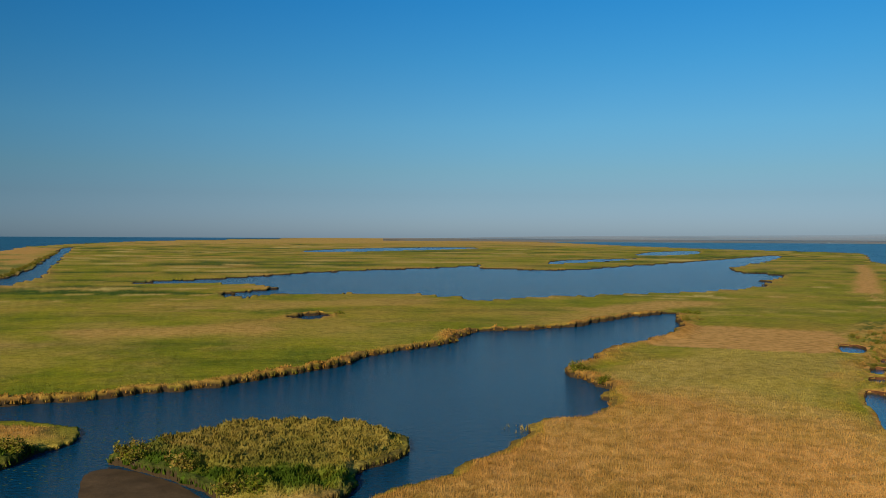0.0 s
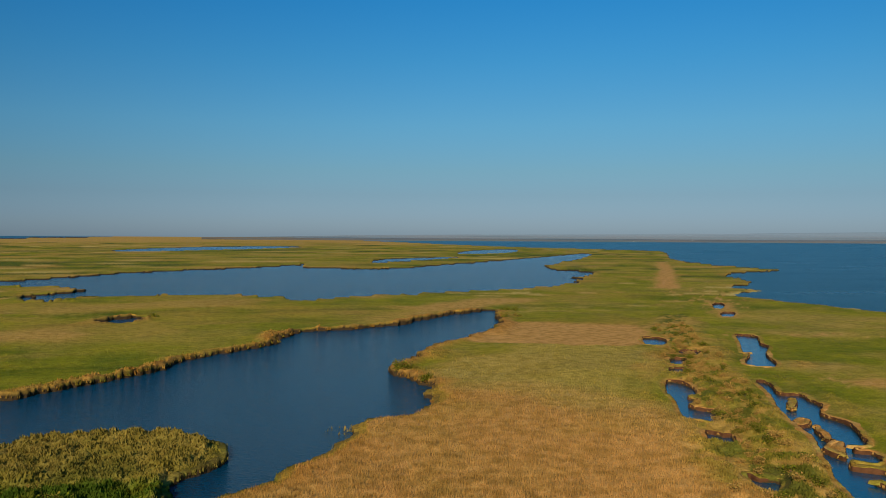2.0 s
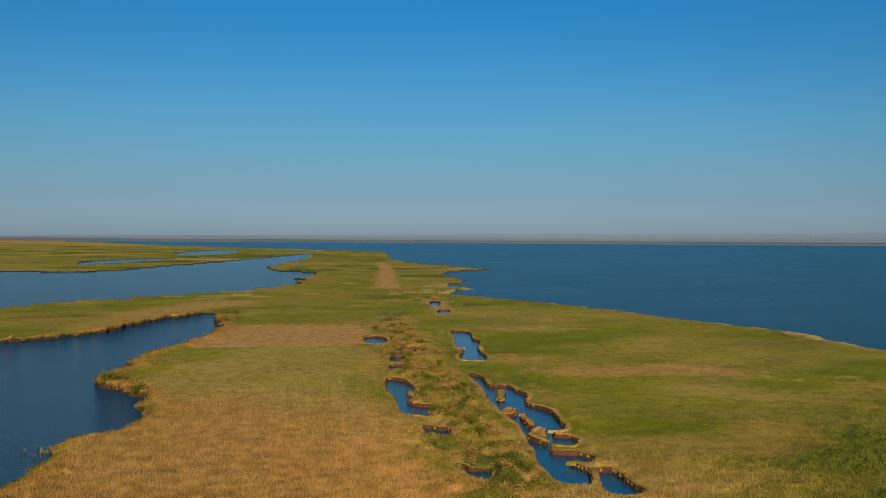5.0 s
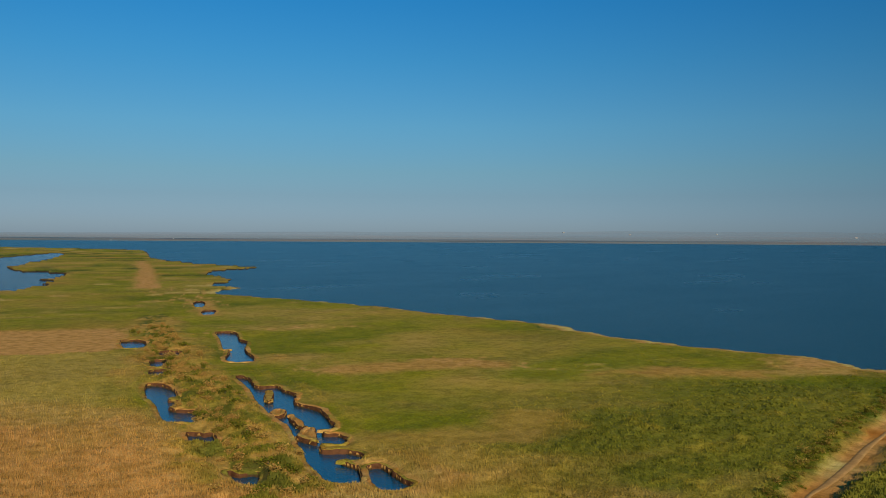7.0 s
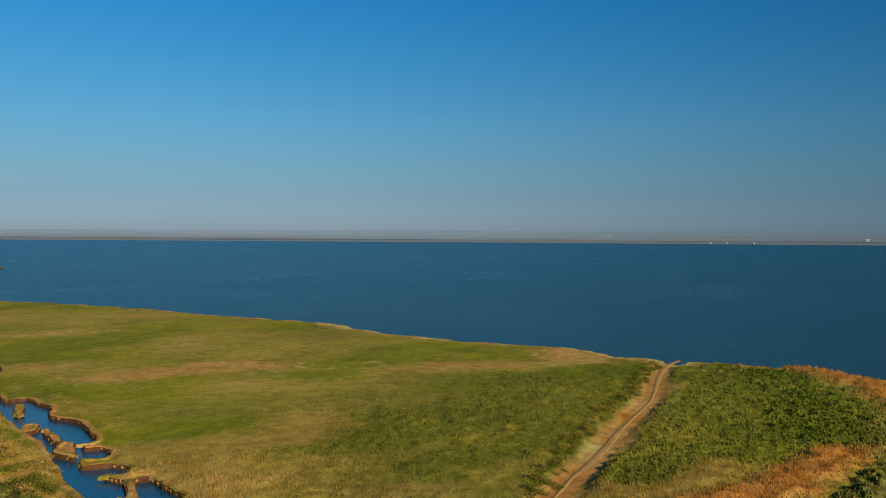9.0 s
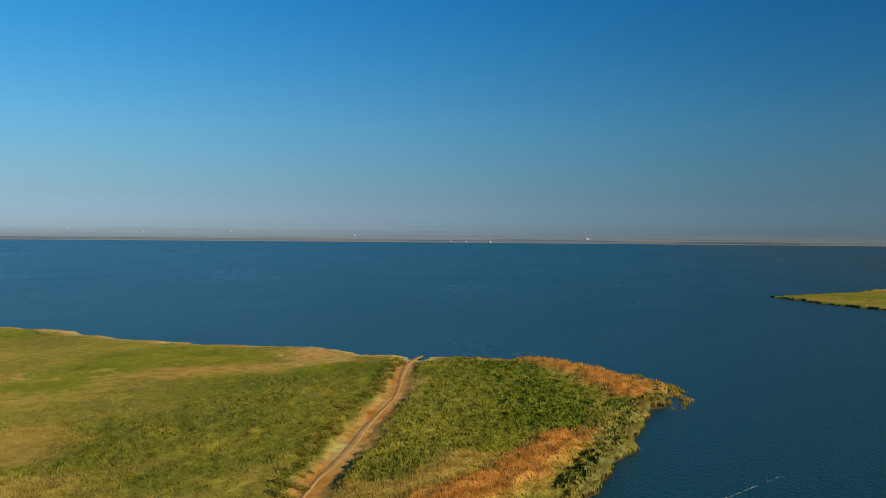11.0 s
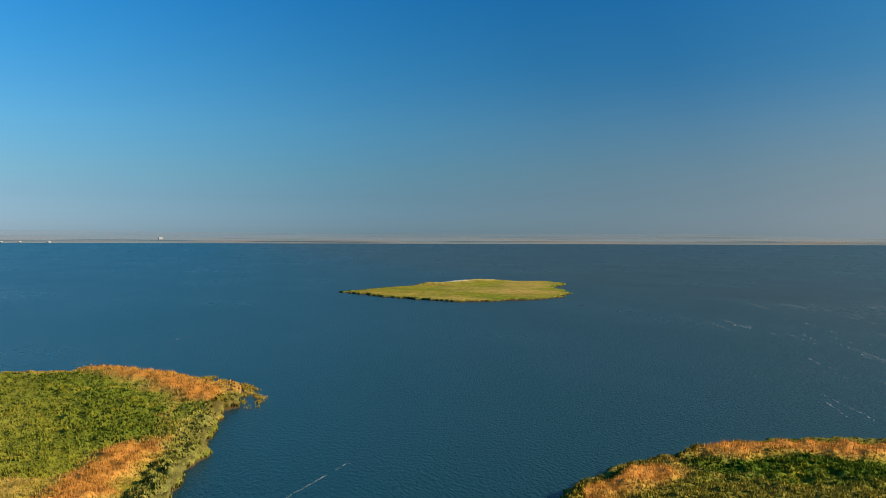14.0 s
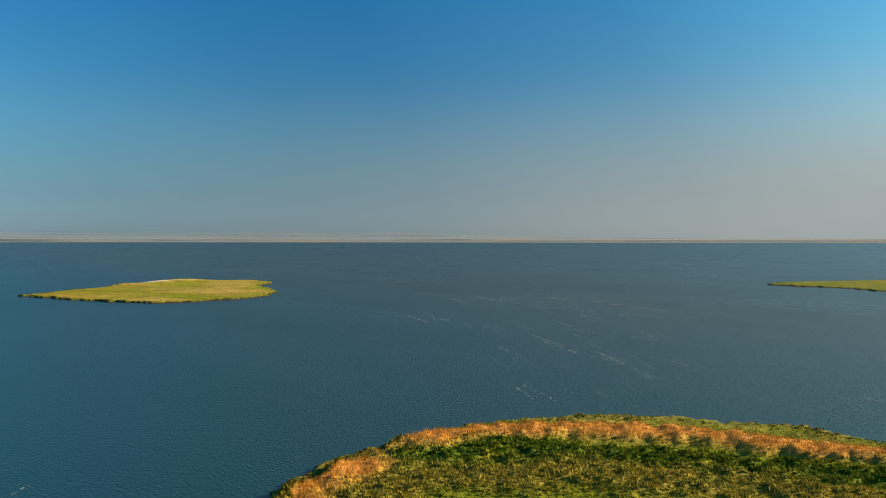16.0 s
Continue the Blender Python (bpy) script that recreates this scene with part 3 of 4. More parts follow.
def canopy(radii, angles, only=None):
    """The plants' upper surface on one stretch of rings, cut off at the shores."""
    x, y = fan(radii, angles)
    land, body, h, dry, lush, red, pond = survey(x, y)
    dr, da = np.gradient(radii)[:, None], np.radians(abs(angles[1] - angles[0])) * radii[:, None]
    gr, ga = np.gradient(land, axis=0) / dr, np.gradient(land, axis=1) / da
    g2 = np.maximum(gr**2 + ga**2, 0.05)
    f = quads(len(radii), len(angles))
    f = f[(land > 0).ravel()[f].any(1)]
    out = land <= 0  # corners in the water are drawn in to the shore
    mr, ma = np.clip(-land * gr / g2, -1.2 * dr, 1.2 * dr), np.clip(-land * ga / g2, -1.2 * da, 1.2 * da)
    rr = radii[:, None] + np.where(out, mr, 0)
    aa = np.radians(angles)[None, :] - np.where(out, ma, 0) / radii[:, None]
    z = np.where(out, -0.2 * h, h * np.clip(0.75 + 0.25 * land / 2.5, 0, 1)) + lift(rr)
    v = np.c_[(-rr * np.sin(aa)).ravel(), (rr * np.cos(aa)).ravel(), z.ravel()]
    # the fourth channel darkens shore edges: bare peat, and shade painted at the reeds' foot
    col = np.c_[dry.ravel(), lush.ravel(), red.ravel(), np.where(out, 0.85 * np.clip(h * 2.5 - 0.3, 0, 1), np.where((land < 1.6) & (h > 1.2), 0.25, 0)).ravel()]
    owner = body.ravel()[f].max(1)
    for k in np.unique(owner):
        if (k in FINE) != bool(only):
            continue
        BODY_FACES.setdefault(int(k), []).append(compact(v, f[owner == k], col))
    return dict(land=land, h=h, z=z, col=col.reshape(*x.shape, 4), body=body, pond=pond, radii=radii, angles=angles)


ANG = np.arange(38.0, -166.0, -0.085)
near = canopy(36 * 1519 / np.arange(36 * 1519 / 98.0, 36.4, -2.3), ANG)
RF = 36 * 1519 / np.arange(38.6, 4.6, -0.9)
RF = np.where(RF > 1500, 1500 + (RF - 1500) / (1 + (RF - 1500) / 3300), RF)
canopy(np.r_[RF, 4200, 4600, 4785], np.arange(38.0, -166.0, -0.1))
canopy(36 * 1519 / np.arange(118.0, 55.0, -0.6), np.arange(-94.0, -166.0, -0.085), FINE)
canopy(np.linspace(0.01, 98.5, 60), np.arange(194.0, -166.5, -1.0))
canopy(np.geomspace(97.5, 4785, 70), np.arange(194.0, 37.0, -1.0))


def joined(pieces):
    v, f, c, n = [], [], [], 0
    for pv, pf, pc in pieces:
        v.append(pv), f.append(pf + n), c.append(pc)
        n += len(pv)
    return np.vstack(v), np.vstack(f), np.vstack(c)


STANDING = {}
for k, pieces in BODY_FACES.items():
    v, f, c = joined(pieces)
    name, label = ("reed_marsh", "wide marsh of green sedge and tan reeds between waters") if k == 0 else (ISLES[k - 1][0], ISLES[k - 1][2])
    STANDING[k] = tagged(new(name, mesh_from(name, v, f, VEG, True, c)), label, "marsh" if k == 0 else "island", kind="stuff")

# ground under the plants and waters, and the water
radii = np.r_[np.linspace(0.01, 90, 12), np.geomspace(100, 4800, 90)]
gx, gy = fan(radii, np.arange(0, 360.1, 0.75))
glnd = survey(gx, gy)[0]
gz = np.where(glnd > 9, 0.05, -0.9) + 0.15 * fbm(gx, gy, 40, 31) - 0.15 + lift(np.hypot(gx, gy))
gf = quads(*gx.shape)
tagged(new("ground", mesh_from("ground", np.c_[gx.ravel(), gy.ravel(), gz.ravel()], gf, SOIL)), "dark peaty marsh soil under the reeds and waters", "ground", kind="structure")
wr = np.r_[np.linspace(0.01, 60, 4), np.geomspace(70, 4790, 150)]
wx, wy = fan(wr, np.arange(0, 360.1, 0.75))
salt = np.minimum(outline_distance(wx, wy, LAGOON, 60.0), outline_distance(wx, wy, WEST_SEA, 60.0)).ravel() < 14
wv, wf = np.c_[wx.ravel(), wy.ravel(), lift(np.hypot(wx, wy)).ravel()], quads(*wx.shape)
still = np.min([outline_distance(wx, wy, p) for p in PONDS], axis=0).ravel() < 4
still = still[wf].any(1)
for name, mat, pick, label in (("water_pond", POND_WATER, still, "calm bright blue water of the peat ponds"), ("water_lagoon", LAGOON_WATER, salt[wf].any(1) & ~still, "wind-rippled blue-green water of the open lagoon"), ("water_lake", LAKE_WATER, ~salt[wf].any(1) & ~still, "deep blue rippled water of the marsh lakes")):
    v, f = compact(wv, wf[pick])
    tagged(new(name, mesh_from(name, v, f, mat)), label, "water", kind="structure")


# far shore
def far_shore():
    m, n, l, b = material("hazed_far_fields", 1.0, 0.0)
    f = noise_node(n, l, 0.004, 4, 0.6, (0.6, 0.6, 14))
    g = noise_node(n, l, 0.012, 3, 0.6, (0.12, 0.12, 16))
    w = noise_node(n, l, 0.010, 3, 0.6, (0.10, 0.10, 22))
    # muted field colours, with some of the distant haze painted in
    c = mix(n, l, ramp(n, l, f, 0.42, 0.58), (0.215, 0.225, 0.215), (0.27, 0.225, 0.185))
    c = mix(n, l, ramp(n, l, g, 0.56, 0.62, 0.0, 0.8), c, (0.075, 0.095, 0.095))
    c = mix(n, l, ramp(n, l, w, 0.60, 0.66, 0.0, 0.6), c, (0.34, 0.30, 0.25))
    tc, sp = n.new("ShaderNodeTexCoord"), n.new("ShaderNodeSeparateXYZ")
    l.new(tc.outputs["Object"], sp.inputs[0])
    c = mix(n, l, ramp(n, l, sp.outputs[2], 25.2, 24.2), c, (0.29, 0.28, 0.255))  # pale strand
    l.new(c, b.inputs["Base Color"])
    clear, mx = n.new("ShaderNodeBsdfTransparent"), n.new("ShaderNodeMixShader")  # haze is put in as transparency that grows with height, thinning hills into sky
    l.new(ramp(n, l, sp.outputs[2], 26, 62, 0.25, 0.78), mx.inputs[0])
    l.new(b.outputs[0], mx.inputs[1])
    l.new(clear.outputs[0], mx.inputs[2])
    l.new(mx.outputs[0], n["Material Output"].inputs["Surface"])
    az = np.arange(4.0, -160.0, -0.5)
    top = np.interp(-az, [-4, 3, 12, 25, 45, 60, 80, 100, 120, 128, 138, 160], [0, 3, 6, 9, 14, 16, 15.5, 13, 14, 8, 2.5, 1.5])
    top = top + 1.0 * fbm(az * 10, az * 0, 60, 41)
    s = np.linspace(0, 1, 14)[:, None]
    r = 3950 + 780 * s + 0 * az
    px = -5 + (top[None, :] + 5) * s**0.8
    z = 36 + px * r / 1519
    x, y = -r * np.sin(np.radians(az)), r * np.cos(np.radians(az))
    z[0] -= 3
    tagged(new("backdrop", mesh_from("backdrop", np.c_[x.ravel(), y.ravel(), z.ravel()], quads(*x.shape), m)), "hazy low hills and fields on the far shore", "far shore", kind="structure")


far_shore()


# ---------------------------------------------------------------- reed blades
def scatter(grid, r_most, share, seed):
    """Blades and leaves that stand out of the canopy, by body of land."""
    rng = np.random.default_rng(seed)
    land, h, col, body, radii, angles = (grid[k] for k in ("land", "h", "col", "body", "radii", "angles"))
    ok = (land > 0.05) & (radii[:, None] < r_most) & (h > 0.22) & (grid["pond"] > 1.7)
    ok &= rng.random(ok.shape) < np.where(land < 1.5, 1.0, share * np.clip((h - 0.3) / 1.0, 0.3, 1))
    i, j = np.nonzero(ok)
    dr, da = np.gradient(radii), np.radians(angles[0] - angles[1])
    r = radii[i] + dr[i] * rng.uniform(-0.5, 0.5, len(i))
    a0 = np.radians(angles[j]) + da * rng.uniform(-0.5, 0.5, len(i))
    x, y = -r * np.sin(a0), r * np.cos(a0)
    hh, c, ld, own = h[i, j], col[i, j], land[i, j], body[i, j]
    size = np.clip(r / 140, 0.8, 2.0)
    verts, cols, owner = [], [], []
    for k in range(3):
        ang = rng.uniform(0, 2 * np.pi, len(i))
        lush = c[:, 1]
        w = (0.055 + 0.24 * lush) * size * rng.uniform(0.7, 1.4, len(i))
        tall = np.where((ld < 1.5) & (hh > 1.1), 0.12 * hh, 0) + (0.42 - 0.08 * lush) * rng.uniform(0.55, 1.25, len(i)) * np.clip((hh - 0.1) / 1.5, 0.12, 1.3)
        lean = (0.18 + 0.45 * lush) * rng.uniform(0.2, 1.3, len(i)) * tall
        la = ang + rng.uniform(-1, 1, len(i))
        bx, by = x + rng.uniform(-0.25, 0.25, len(i)) * size, y + rng.uniform(-0.25, 0.25, len(i)) * size
        zb = hh * np.clip(0.75 + 0.25 * ld / 2.5, 0, 1) - np.where(ld < 1.5, 0.5 * hh, 0.2)
        p = np.stack([np.c_[bx - w * np.cos(ang), by - w * np.sin(ang), zb], np.c_[bx + w * np.cos(ang), by + w * np.sin(ang), zb],
                      np.c_[bx + lean * np.cos(la), by + lean * np.sin(la), zb + tall + 0.2]], 1)
        verts.append(p), cols.append(np.repeat(c[:, None, :], 3, 1)), owner.append(own)
    verts, cols, owner = np.concatenate(verts), np.concatenate(cols), np.concatenate(owner)
    for k in np.unique(owner):
        v = verts[owner == k].reshape(-1, 3)
        name = "reed_blades"
        ob = new(name, mesh_from(name, v, np.arange(len(v)).reshape(-1, 3), BLADE, False, cols[owner == k].reshape(-1, 4)))
        ob.parent = STANDING[int(k)]
        tagged(ob, kind="stuff")


scatter(near, 340.0, 0.72, 5)


def emergent():
    """Thin stands of reeds that grow out of shallow water off the point and by the lake's shores."""
    rng = np.random.default_rng(15)
    p = []
    for cx, cy, sx, sy, n in ((223, -3, 7, 2.0, 1500), (237, 4, 5, 2.4, 1100), (207, -4.5, 4, 1.6, 500), (20, 163, 3, 2, 160)):
        p.append(np.c_[cx + rng.normal(0, sx, n), cy + rng.normal(0, sy, n)])
    p = np.vstack(p)
    land = survey(p[:, 0], p[:, 1])[0]
    p = p[(land < 0) & (land > -6) & (vnoise(p[:, 0] / 3, p[:, 1] / 2, 9) > 0.40)]
    n = len(p)
    v, c = [], []
    for _ in range(3):
        a0, w, t = rng.uniform(0, 6.28, n), rng.uniform(0.06, 0.14, n), rng.uniform(0.3, 0.75, n)
        b = p + rng.normal(0, 0.25, (n, 2))
        dx, dy = w * np.cos(a0), w * np.sin(a0)
        v.append(np.stack([np.c_[b[:, 0] - dx, b[:, 1] - dy, np.full(n, -0.2)], np.c_[b[:, 0] + dx, b[:, 1] + dy, np.full(n, -0.2)], np.c_[b[:, 0] + 3 * dy * t, b[:, 1] - 3 * dx * t, t]], 1))
        c.append(np.repeat(np.c_[rng.uniform(0.25, 0.7, n), rng.uniform(0.2, 0.7, n), rng.uniform(0.1, 0.4, n), np.zeros(n)][:, None], 3, 1))
    v, c = np.concatenate(v).reshape(-1, 3), np.concatenate(c).reshape(-1, 4)
    tagged(new("water_reeds", mesh_from("water_reeds", v, np.arange(len(v)).reshape(-1, 3), BLADE, False, c)), "thin olive reeds standing in shallow water off the shore", "reeds", kind="stuff")


emergent()


# ---------------------------------------------------------------- things
def part(name, me, parent, label=""):
    ob = new(name, me)
    ob.parent = parent
    return tagged(ob, label) if label else ob


def leaf_mesh(seed, leaves=170, dry_share=0.28, lush_most=0.8):
    """A bush's crown: leaves on a few uneven boughs."""
    rng = np.random.default_rng(seed)
    boughs = np.c_[rng.normal(0, 0.45, 7), rng.normal(0, 0.45, 7), rng.uniform(0.55, 1.25, 7)]
    c = boughs[rng.integers(0, 7, leaves)] + rng.normal(0, 0.26, (leaves, 3))
    c[:, 2] = np.maximum(c[:, 2], 0.12)
    u, w = rng.normal(0, 1, (leaves, 3)), rng.normal(0, 1, (leaves, 3))
    u /= np.linalg.norm(u, axis=1, keepdims=True)
    w -= (w * u).sum(1, keepdims=True) * u
    w /= np.linalg.norm(w, axis=1, keepdims=True)
    s = rng.uniform(0.08, 0.17, (leaves, 1))
    v = np.stack([c - u * s, c + w * s * 0.6, c + u * s, c - w * s * 0.6], 1).reshape(-1, 3)
    col = np.tile((0.0, 0.75, 0.0, 0.0), (len(v), 1))
    col[:, 1] = np.repeat(rng.uniform(0.1, lush_most, leaves), 4)
    col[:, 0] = np.repeat(np.clip(rng.normal(dry_share, 0.18, leaves), 0, 1), 4)
    col[:, 2] = np.repeat(rng.uniform(0.12, 0.42, leaves), 4)
    return mesh_from("crown", v, np.arange(len(v)).reshape(-1, 4), BLADE, False, col)


def trunk_mesh():
    bm = bmesh.new()
    for k in range(4):
        a0 = k * 1.7
        bmesh.ops.create_cone(bm, segments=5, radius1=0.05, radius2=0.015, depth=1.0,
                              matrix=Matrix.Translation((0.12 * math.cos(a0), 0.12 * math.sin(a0), 0.45)) @ Euler((0.35 * math.sin(a0), -0.35 * math.cos(a0), 0)).to_matrix().to_4x4())
    me = bpy.data.meshes.new("trunk")
    bm.to_mesh(me)
    bm.free()
    me.materials.append(SOIL)
    return me


BUSHES = []
trunk = trunk_mesh()
for k in range(4):
    root = new("bush")
    tagged(root, "uneven olive-green bush with brown leaves beside the track", "bush", "bushes of the marsh")
    part("trunk", trunk, root), part("crown", leaf_mesh(70 + k, 280, (0.06, 0.32, 0.15, 0.45)[k], 1.0), root)
    BUSHES.append(root)
rng = np.random.default_rng(9)
SPOTS = []
HEDGE = rounded(pts("251,73.5 234,73 203,67 185,64.6 167.5,62.6 155,61 142.6,59 132,57 118.8,54 104,50"), False, 4)
for p, q in zip(HEDGE[:-1], HEDGE[1:]):
    for s in np.arange(0, 1, 1.15 / np.linalg.norm(q - p)):
        if rng.random() < 0.85:
            SPOTS.append((*(p + s * (q - p) + rng.normal(0, 1.1, 2)), rng.uniform(0.6, 1.25)))
for cx, cy, n, sp in ((110, 404, 9, 5), (104, 372, 7, 4), (36, 226, 5, 2.5), (40, 206, 4, 2), (-52, 397, 6, 5), (-49, 137, 9, 2.5), (-40, 129, 8, 2.5), (-30, 120, 8, 3), (-88, 136, 6, 3), (-70, 138, 6, 2)):
    for _ in range(n):
        SPOTS.append((cx + rng.normal(0, sp), cy + rng.normal(0, sp), rng.uniform(1.2, 2.0)))
dyke = pts("-331,642 -420,864 -680,1495 -900,2040")
for p, q in zip(dyke[:-1], dyke[1:]):  # along the canal's dyke
    for s in np.arange(0, 1, 9 / np.linalg.norm(q - p)):
        SPOTS.append((*(p + s * (q - p) + (-7, -3) + rng.normal(0, 2.5, 2)), rng.uniform(1.6, 2.6)))


def plant(kinds, spots, sink):
    """Copies of some bushes at places (x, y, size), where there is land."""
    p = np.array(spots)
    land, _, tall, *_ = survey(p[:, 0], p[:, 1])
    used = set()
    for k, ((bx, by, bs), ld, hh) in enumerate(zip(spots, land, tall)):
        if ld < 0.3:
            continue
        m = pose(bx, by, hh * sink, 0, 0, rng.uniform(0, 360)) @ Matrix.Diagonal((bs, bs, bs * rng.uniform(0.7, 1.0), 1))
        n = k % len(kinds)
        ob = copy_thing(kinds[n], m) if n in used else kinds[n]
        used.add(n)
        ob.matrix_basis = m


plant(BUSHES, SPOTS, 0.45)
HUMMOCKS = []
for k, (name, share, most, label) in enumerate((("dry_bush", 0.9, 0.3, "rounded golden-brown dry bush on the rough bank"), ("dry_bush", 0.85, 0.5, "rounded golden-brown dry bush on the rough bank"),
                                                 ("dark_bush", 0.15, 1.0, "low dark green bush among dry grass on the bank"))):
    root = tagged(new(name), label, "bush", "bushes on the bank between the ponds")
    part("trunk", trunk, root), part("crown", leaf_mesh(90 + k, 280, share, most), root)
    HUMMOCKS.append(root)
BANK = rounded(RIDGE, False, 2)
BANK = BANK[(BANK[:, 1] < 330) & (BANK[:, 1] > 95)]
HSPOTS = []
for p, q in zip(BANK[:-1], BANK[1:]):
    for s in np.arange(0, 1, 1.2 / np.linalg.norm(q - p)):
        HSPOTS.append((*(p + s * (q - p) + rng.normal(0, 3.4, 2)), rng.uniform(0.7, 1.5)))
plant(HUMMOCKS, HSPOTS, 0.6)

# clumps of tall reeds along the lake's edge
def clump_mesh(seed, blades=80):
    rng = np.random.default_rng(seed)
    a0, r0 = rng.uniform(0, 6.28, blades), 0.55 * np.sqrt(rng.random(blades))
    bx, by, tall = r0 * np.cos(a0), r0 * np.sin(a0), rng.uniform(0.7, 1.15, blades) * (1.1 - 0.5 * r0)
    w, ta = rng.uniform(0.02, 0.045, blades), rng.uniform(0, 6.28, blades)
    dx, dy = w * np.cos(ta), w * np.sin(ta)
    lean = 0.25 + 0.35 * rng.random(blades)
    v = np.stack([np.c_[bx - dx, by - dy, 0 * bx], np.c_[bx + dx, by + dy, 0 * bx], np.c_[bx * (1 + lean), by * (1 + lean), tall]], 1).reshape(-1, 3)
    col = np.repeat(np.c_[rng.uniform(0.65, 1, blades), rng.uniform(0, 0.4, blades), rng.uniform(0.5, 0.95, blades), np.zeros(blades)], 3, 0)
    return mesh_from("reed_clump", v, np.arange(len(v)).reshape(-1, 3), BLADE, False, col)


CLUMPS = [tagged(new("reed_clump", clump_mesh(120 + k)), "clump of tall dry tan reeds at the water's edge", "reeds", "reed clumps along the lake shore") for k in range(4)]
CSPOTS = []
for p, q in zip(LAKE, np.roll(LAKE, -1, 0)):
    if p[1] > 165 and p[1] < 345:
        for s in np.arange(0, 1, 1.6 / max(np.linalg.norm(q - p), 0.1)):
            CSPOTS.append((*(p + s * (q - p) + rng.normal(0, 1.3, 2)), rng.uniform(1.0, 1.7)))
CSPOTS = [c for c, ld in zip(CSPOTS, survey(np.array(CSPOTS)[:, 0], np.array(CSPOTS)[:, 1])[0]) if 0.3 < ld < 1.8][:260]
plant(CLUMPS, CSPOTS, 0.15)


# cut peat banks round the ponds and the blocks left standing in them
PEAT = earth_material("cut_peat", (0.085, 0.034, 0.014), (0.15, 0.062, 0.026), 0.9)


def peat_bank(line, outward, seed, tall):
    """A steep peat face along a closed outline, and a rim of dry growth on its brink."""
    n = 5
    p = np.vstack([line + (np.roll(line, -1, 0) - line) * k / n for k in range(n)]).reshape(n, len(line), 2).transpose(1, 0, 2).reshape(-1, 2)
    keep = np.r_[True, np.linalg.norm(np.diff(p, axis=0), axis=1) > 0.02]
    p = p[keep]
    d = np.roll(p, -1, 0) - np.roll(p, 1, 0)
    d /= np.linalg.norm(d, axis=1, keepdims=True) + 1e-9
    x, y = p[:, 0], p[:, 1]
    area = (x * np.roll(y, -1) - y * np.roll(x, -1)).sum()
    side = np.c_[d[:, 1], -d[:, 0]] * (1 if area > 0 else -1) * outward  # away from the water
    wig = fbm(x, y, 9, 3, 4) * np.clip(np.hypot(x, y) / 90, 0.8, 5)
    p = p - side * (0.1 * wig - 0.10 + 0.16 * fbm(x, y, 1.3, seed, 2))[:, None]
    top = tall * (1 + 0.22 * fbm(x, y, 2.4, seed + 1, 2))
    wide = (0.75 + 0.35 * fbm(x, y, 4.0, seed + 2, 2)) * np.clip(np.hypot(x, y) / 110, 1, 1.8)
    root = tagged(new("peat_bank"), "cut dark brown peat bank with a dry rust-tan rim" if outward > 0 else "block of brown peat with a dry tan top in water", "bank", "peat banks of the ponds")
    m, rows = len(p), []
    for off, z in ((-0.05, -0.35), (0.0, 0.35), (0.06, 0.75), (0.16, 0.97), (0.3, 1.0)):
        rows.append(np.c_[p + side * off, np.where(z > 0, z * top, z)])
    f = [(k * m + j, k * m + (j + 1) % m, (k + 1) * m + (j + 1) % m, (k + 1) * m + j) for k in range(4) for j in range(m)]
    part("peat_face", mesh_from("peat_face", np.vstack(rows), np.array(f), PEAT), root)
    rows = []
    for off, lift_ in ((0.02, -0.10), (0.14, 0.05), (0.5, 0.10), (0.85, 0.02), (1.0, -0.45)):
        rows.append(np.c_[p + side * (0.1 + off * wide)[:, None], top + lift_ + 0.07 * fbm(x + 9 * off, y, 0.9, seed + 3, 2)])
    v = np.vstack(rows)
    q = fbm(v[:, 0], v[:, 1], 2.5, seed + 4, 2)
    w = fbm(v[:, 0], v[:, 1], 11, 77, 2)
    col = np.c_[np.clip(0.75 + 0.3 * q + 0.6 * w, 0.25, 1), np.clip(-0.5 * w, 0, 0.4), np.clip(0.42 + 0.3 * q, 0.1, 0.8), np.zeros(len(v))]
    part("dry_rim", mesh_from("dry_rim", v, np.array(f), VEG, True, col), root)


for k, line in enumerate(PONDS):
    peat_bank(line, 1, 300 + 5 * k, 0.8)
for k, line in enumerate(ISLE_LINES[4:]):
    peat_bank(line, -1, 400 + 5 * k, 0.75)


# the footpath worn into the grass strip
def track():
    mat = earth_material("worn_earth", (0.38, 0.205, 0.068), (0.50, 0.28, 0.098), 0.5)
    line = rounded(TRACK, False, 4)
    d = np.gradient(line, axis=0)
    d /= np.linalg.norm(d, axis=1, keepdims=True)
    side = np.c_[-d[:, 1], d[:, 0]]
    u, z = np.array([-1.0, -0.7, -0.25, 0.25, 0.7, 1.0]), np.array([0.26, 0.41, 0.43, 0.43, 0.41, 0.26])
    v = []
    for k, (p, q) in enumerate(zip(line, side)):
        off = 0.3 * math.sin(k * 0.05)
        v.append(np.c_[p + q * (u * (0.6 + 0.25 * math.sin(k * 0.11)) + off)[:, None], z + 0.02 * math.sin(k * 0.13)])
    v = np.vstack(v)
    tagged(new("track", mesh_from("track", v, quads(len(line), len(u)), mat)), "narrow worn earth path along a strip of dry grass", "track", kind="structure")


track()


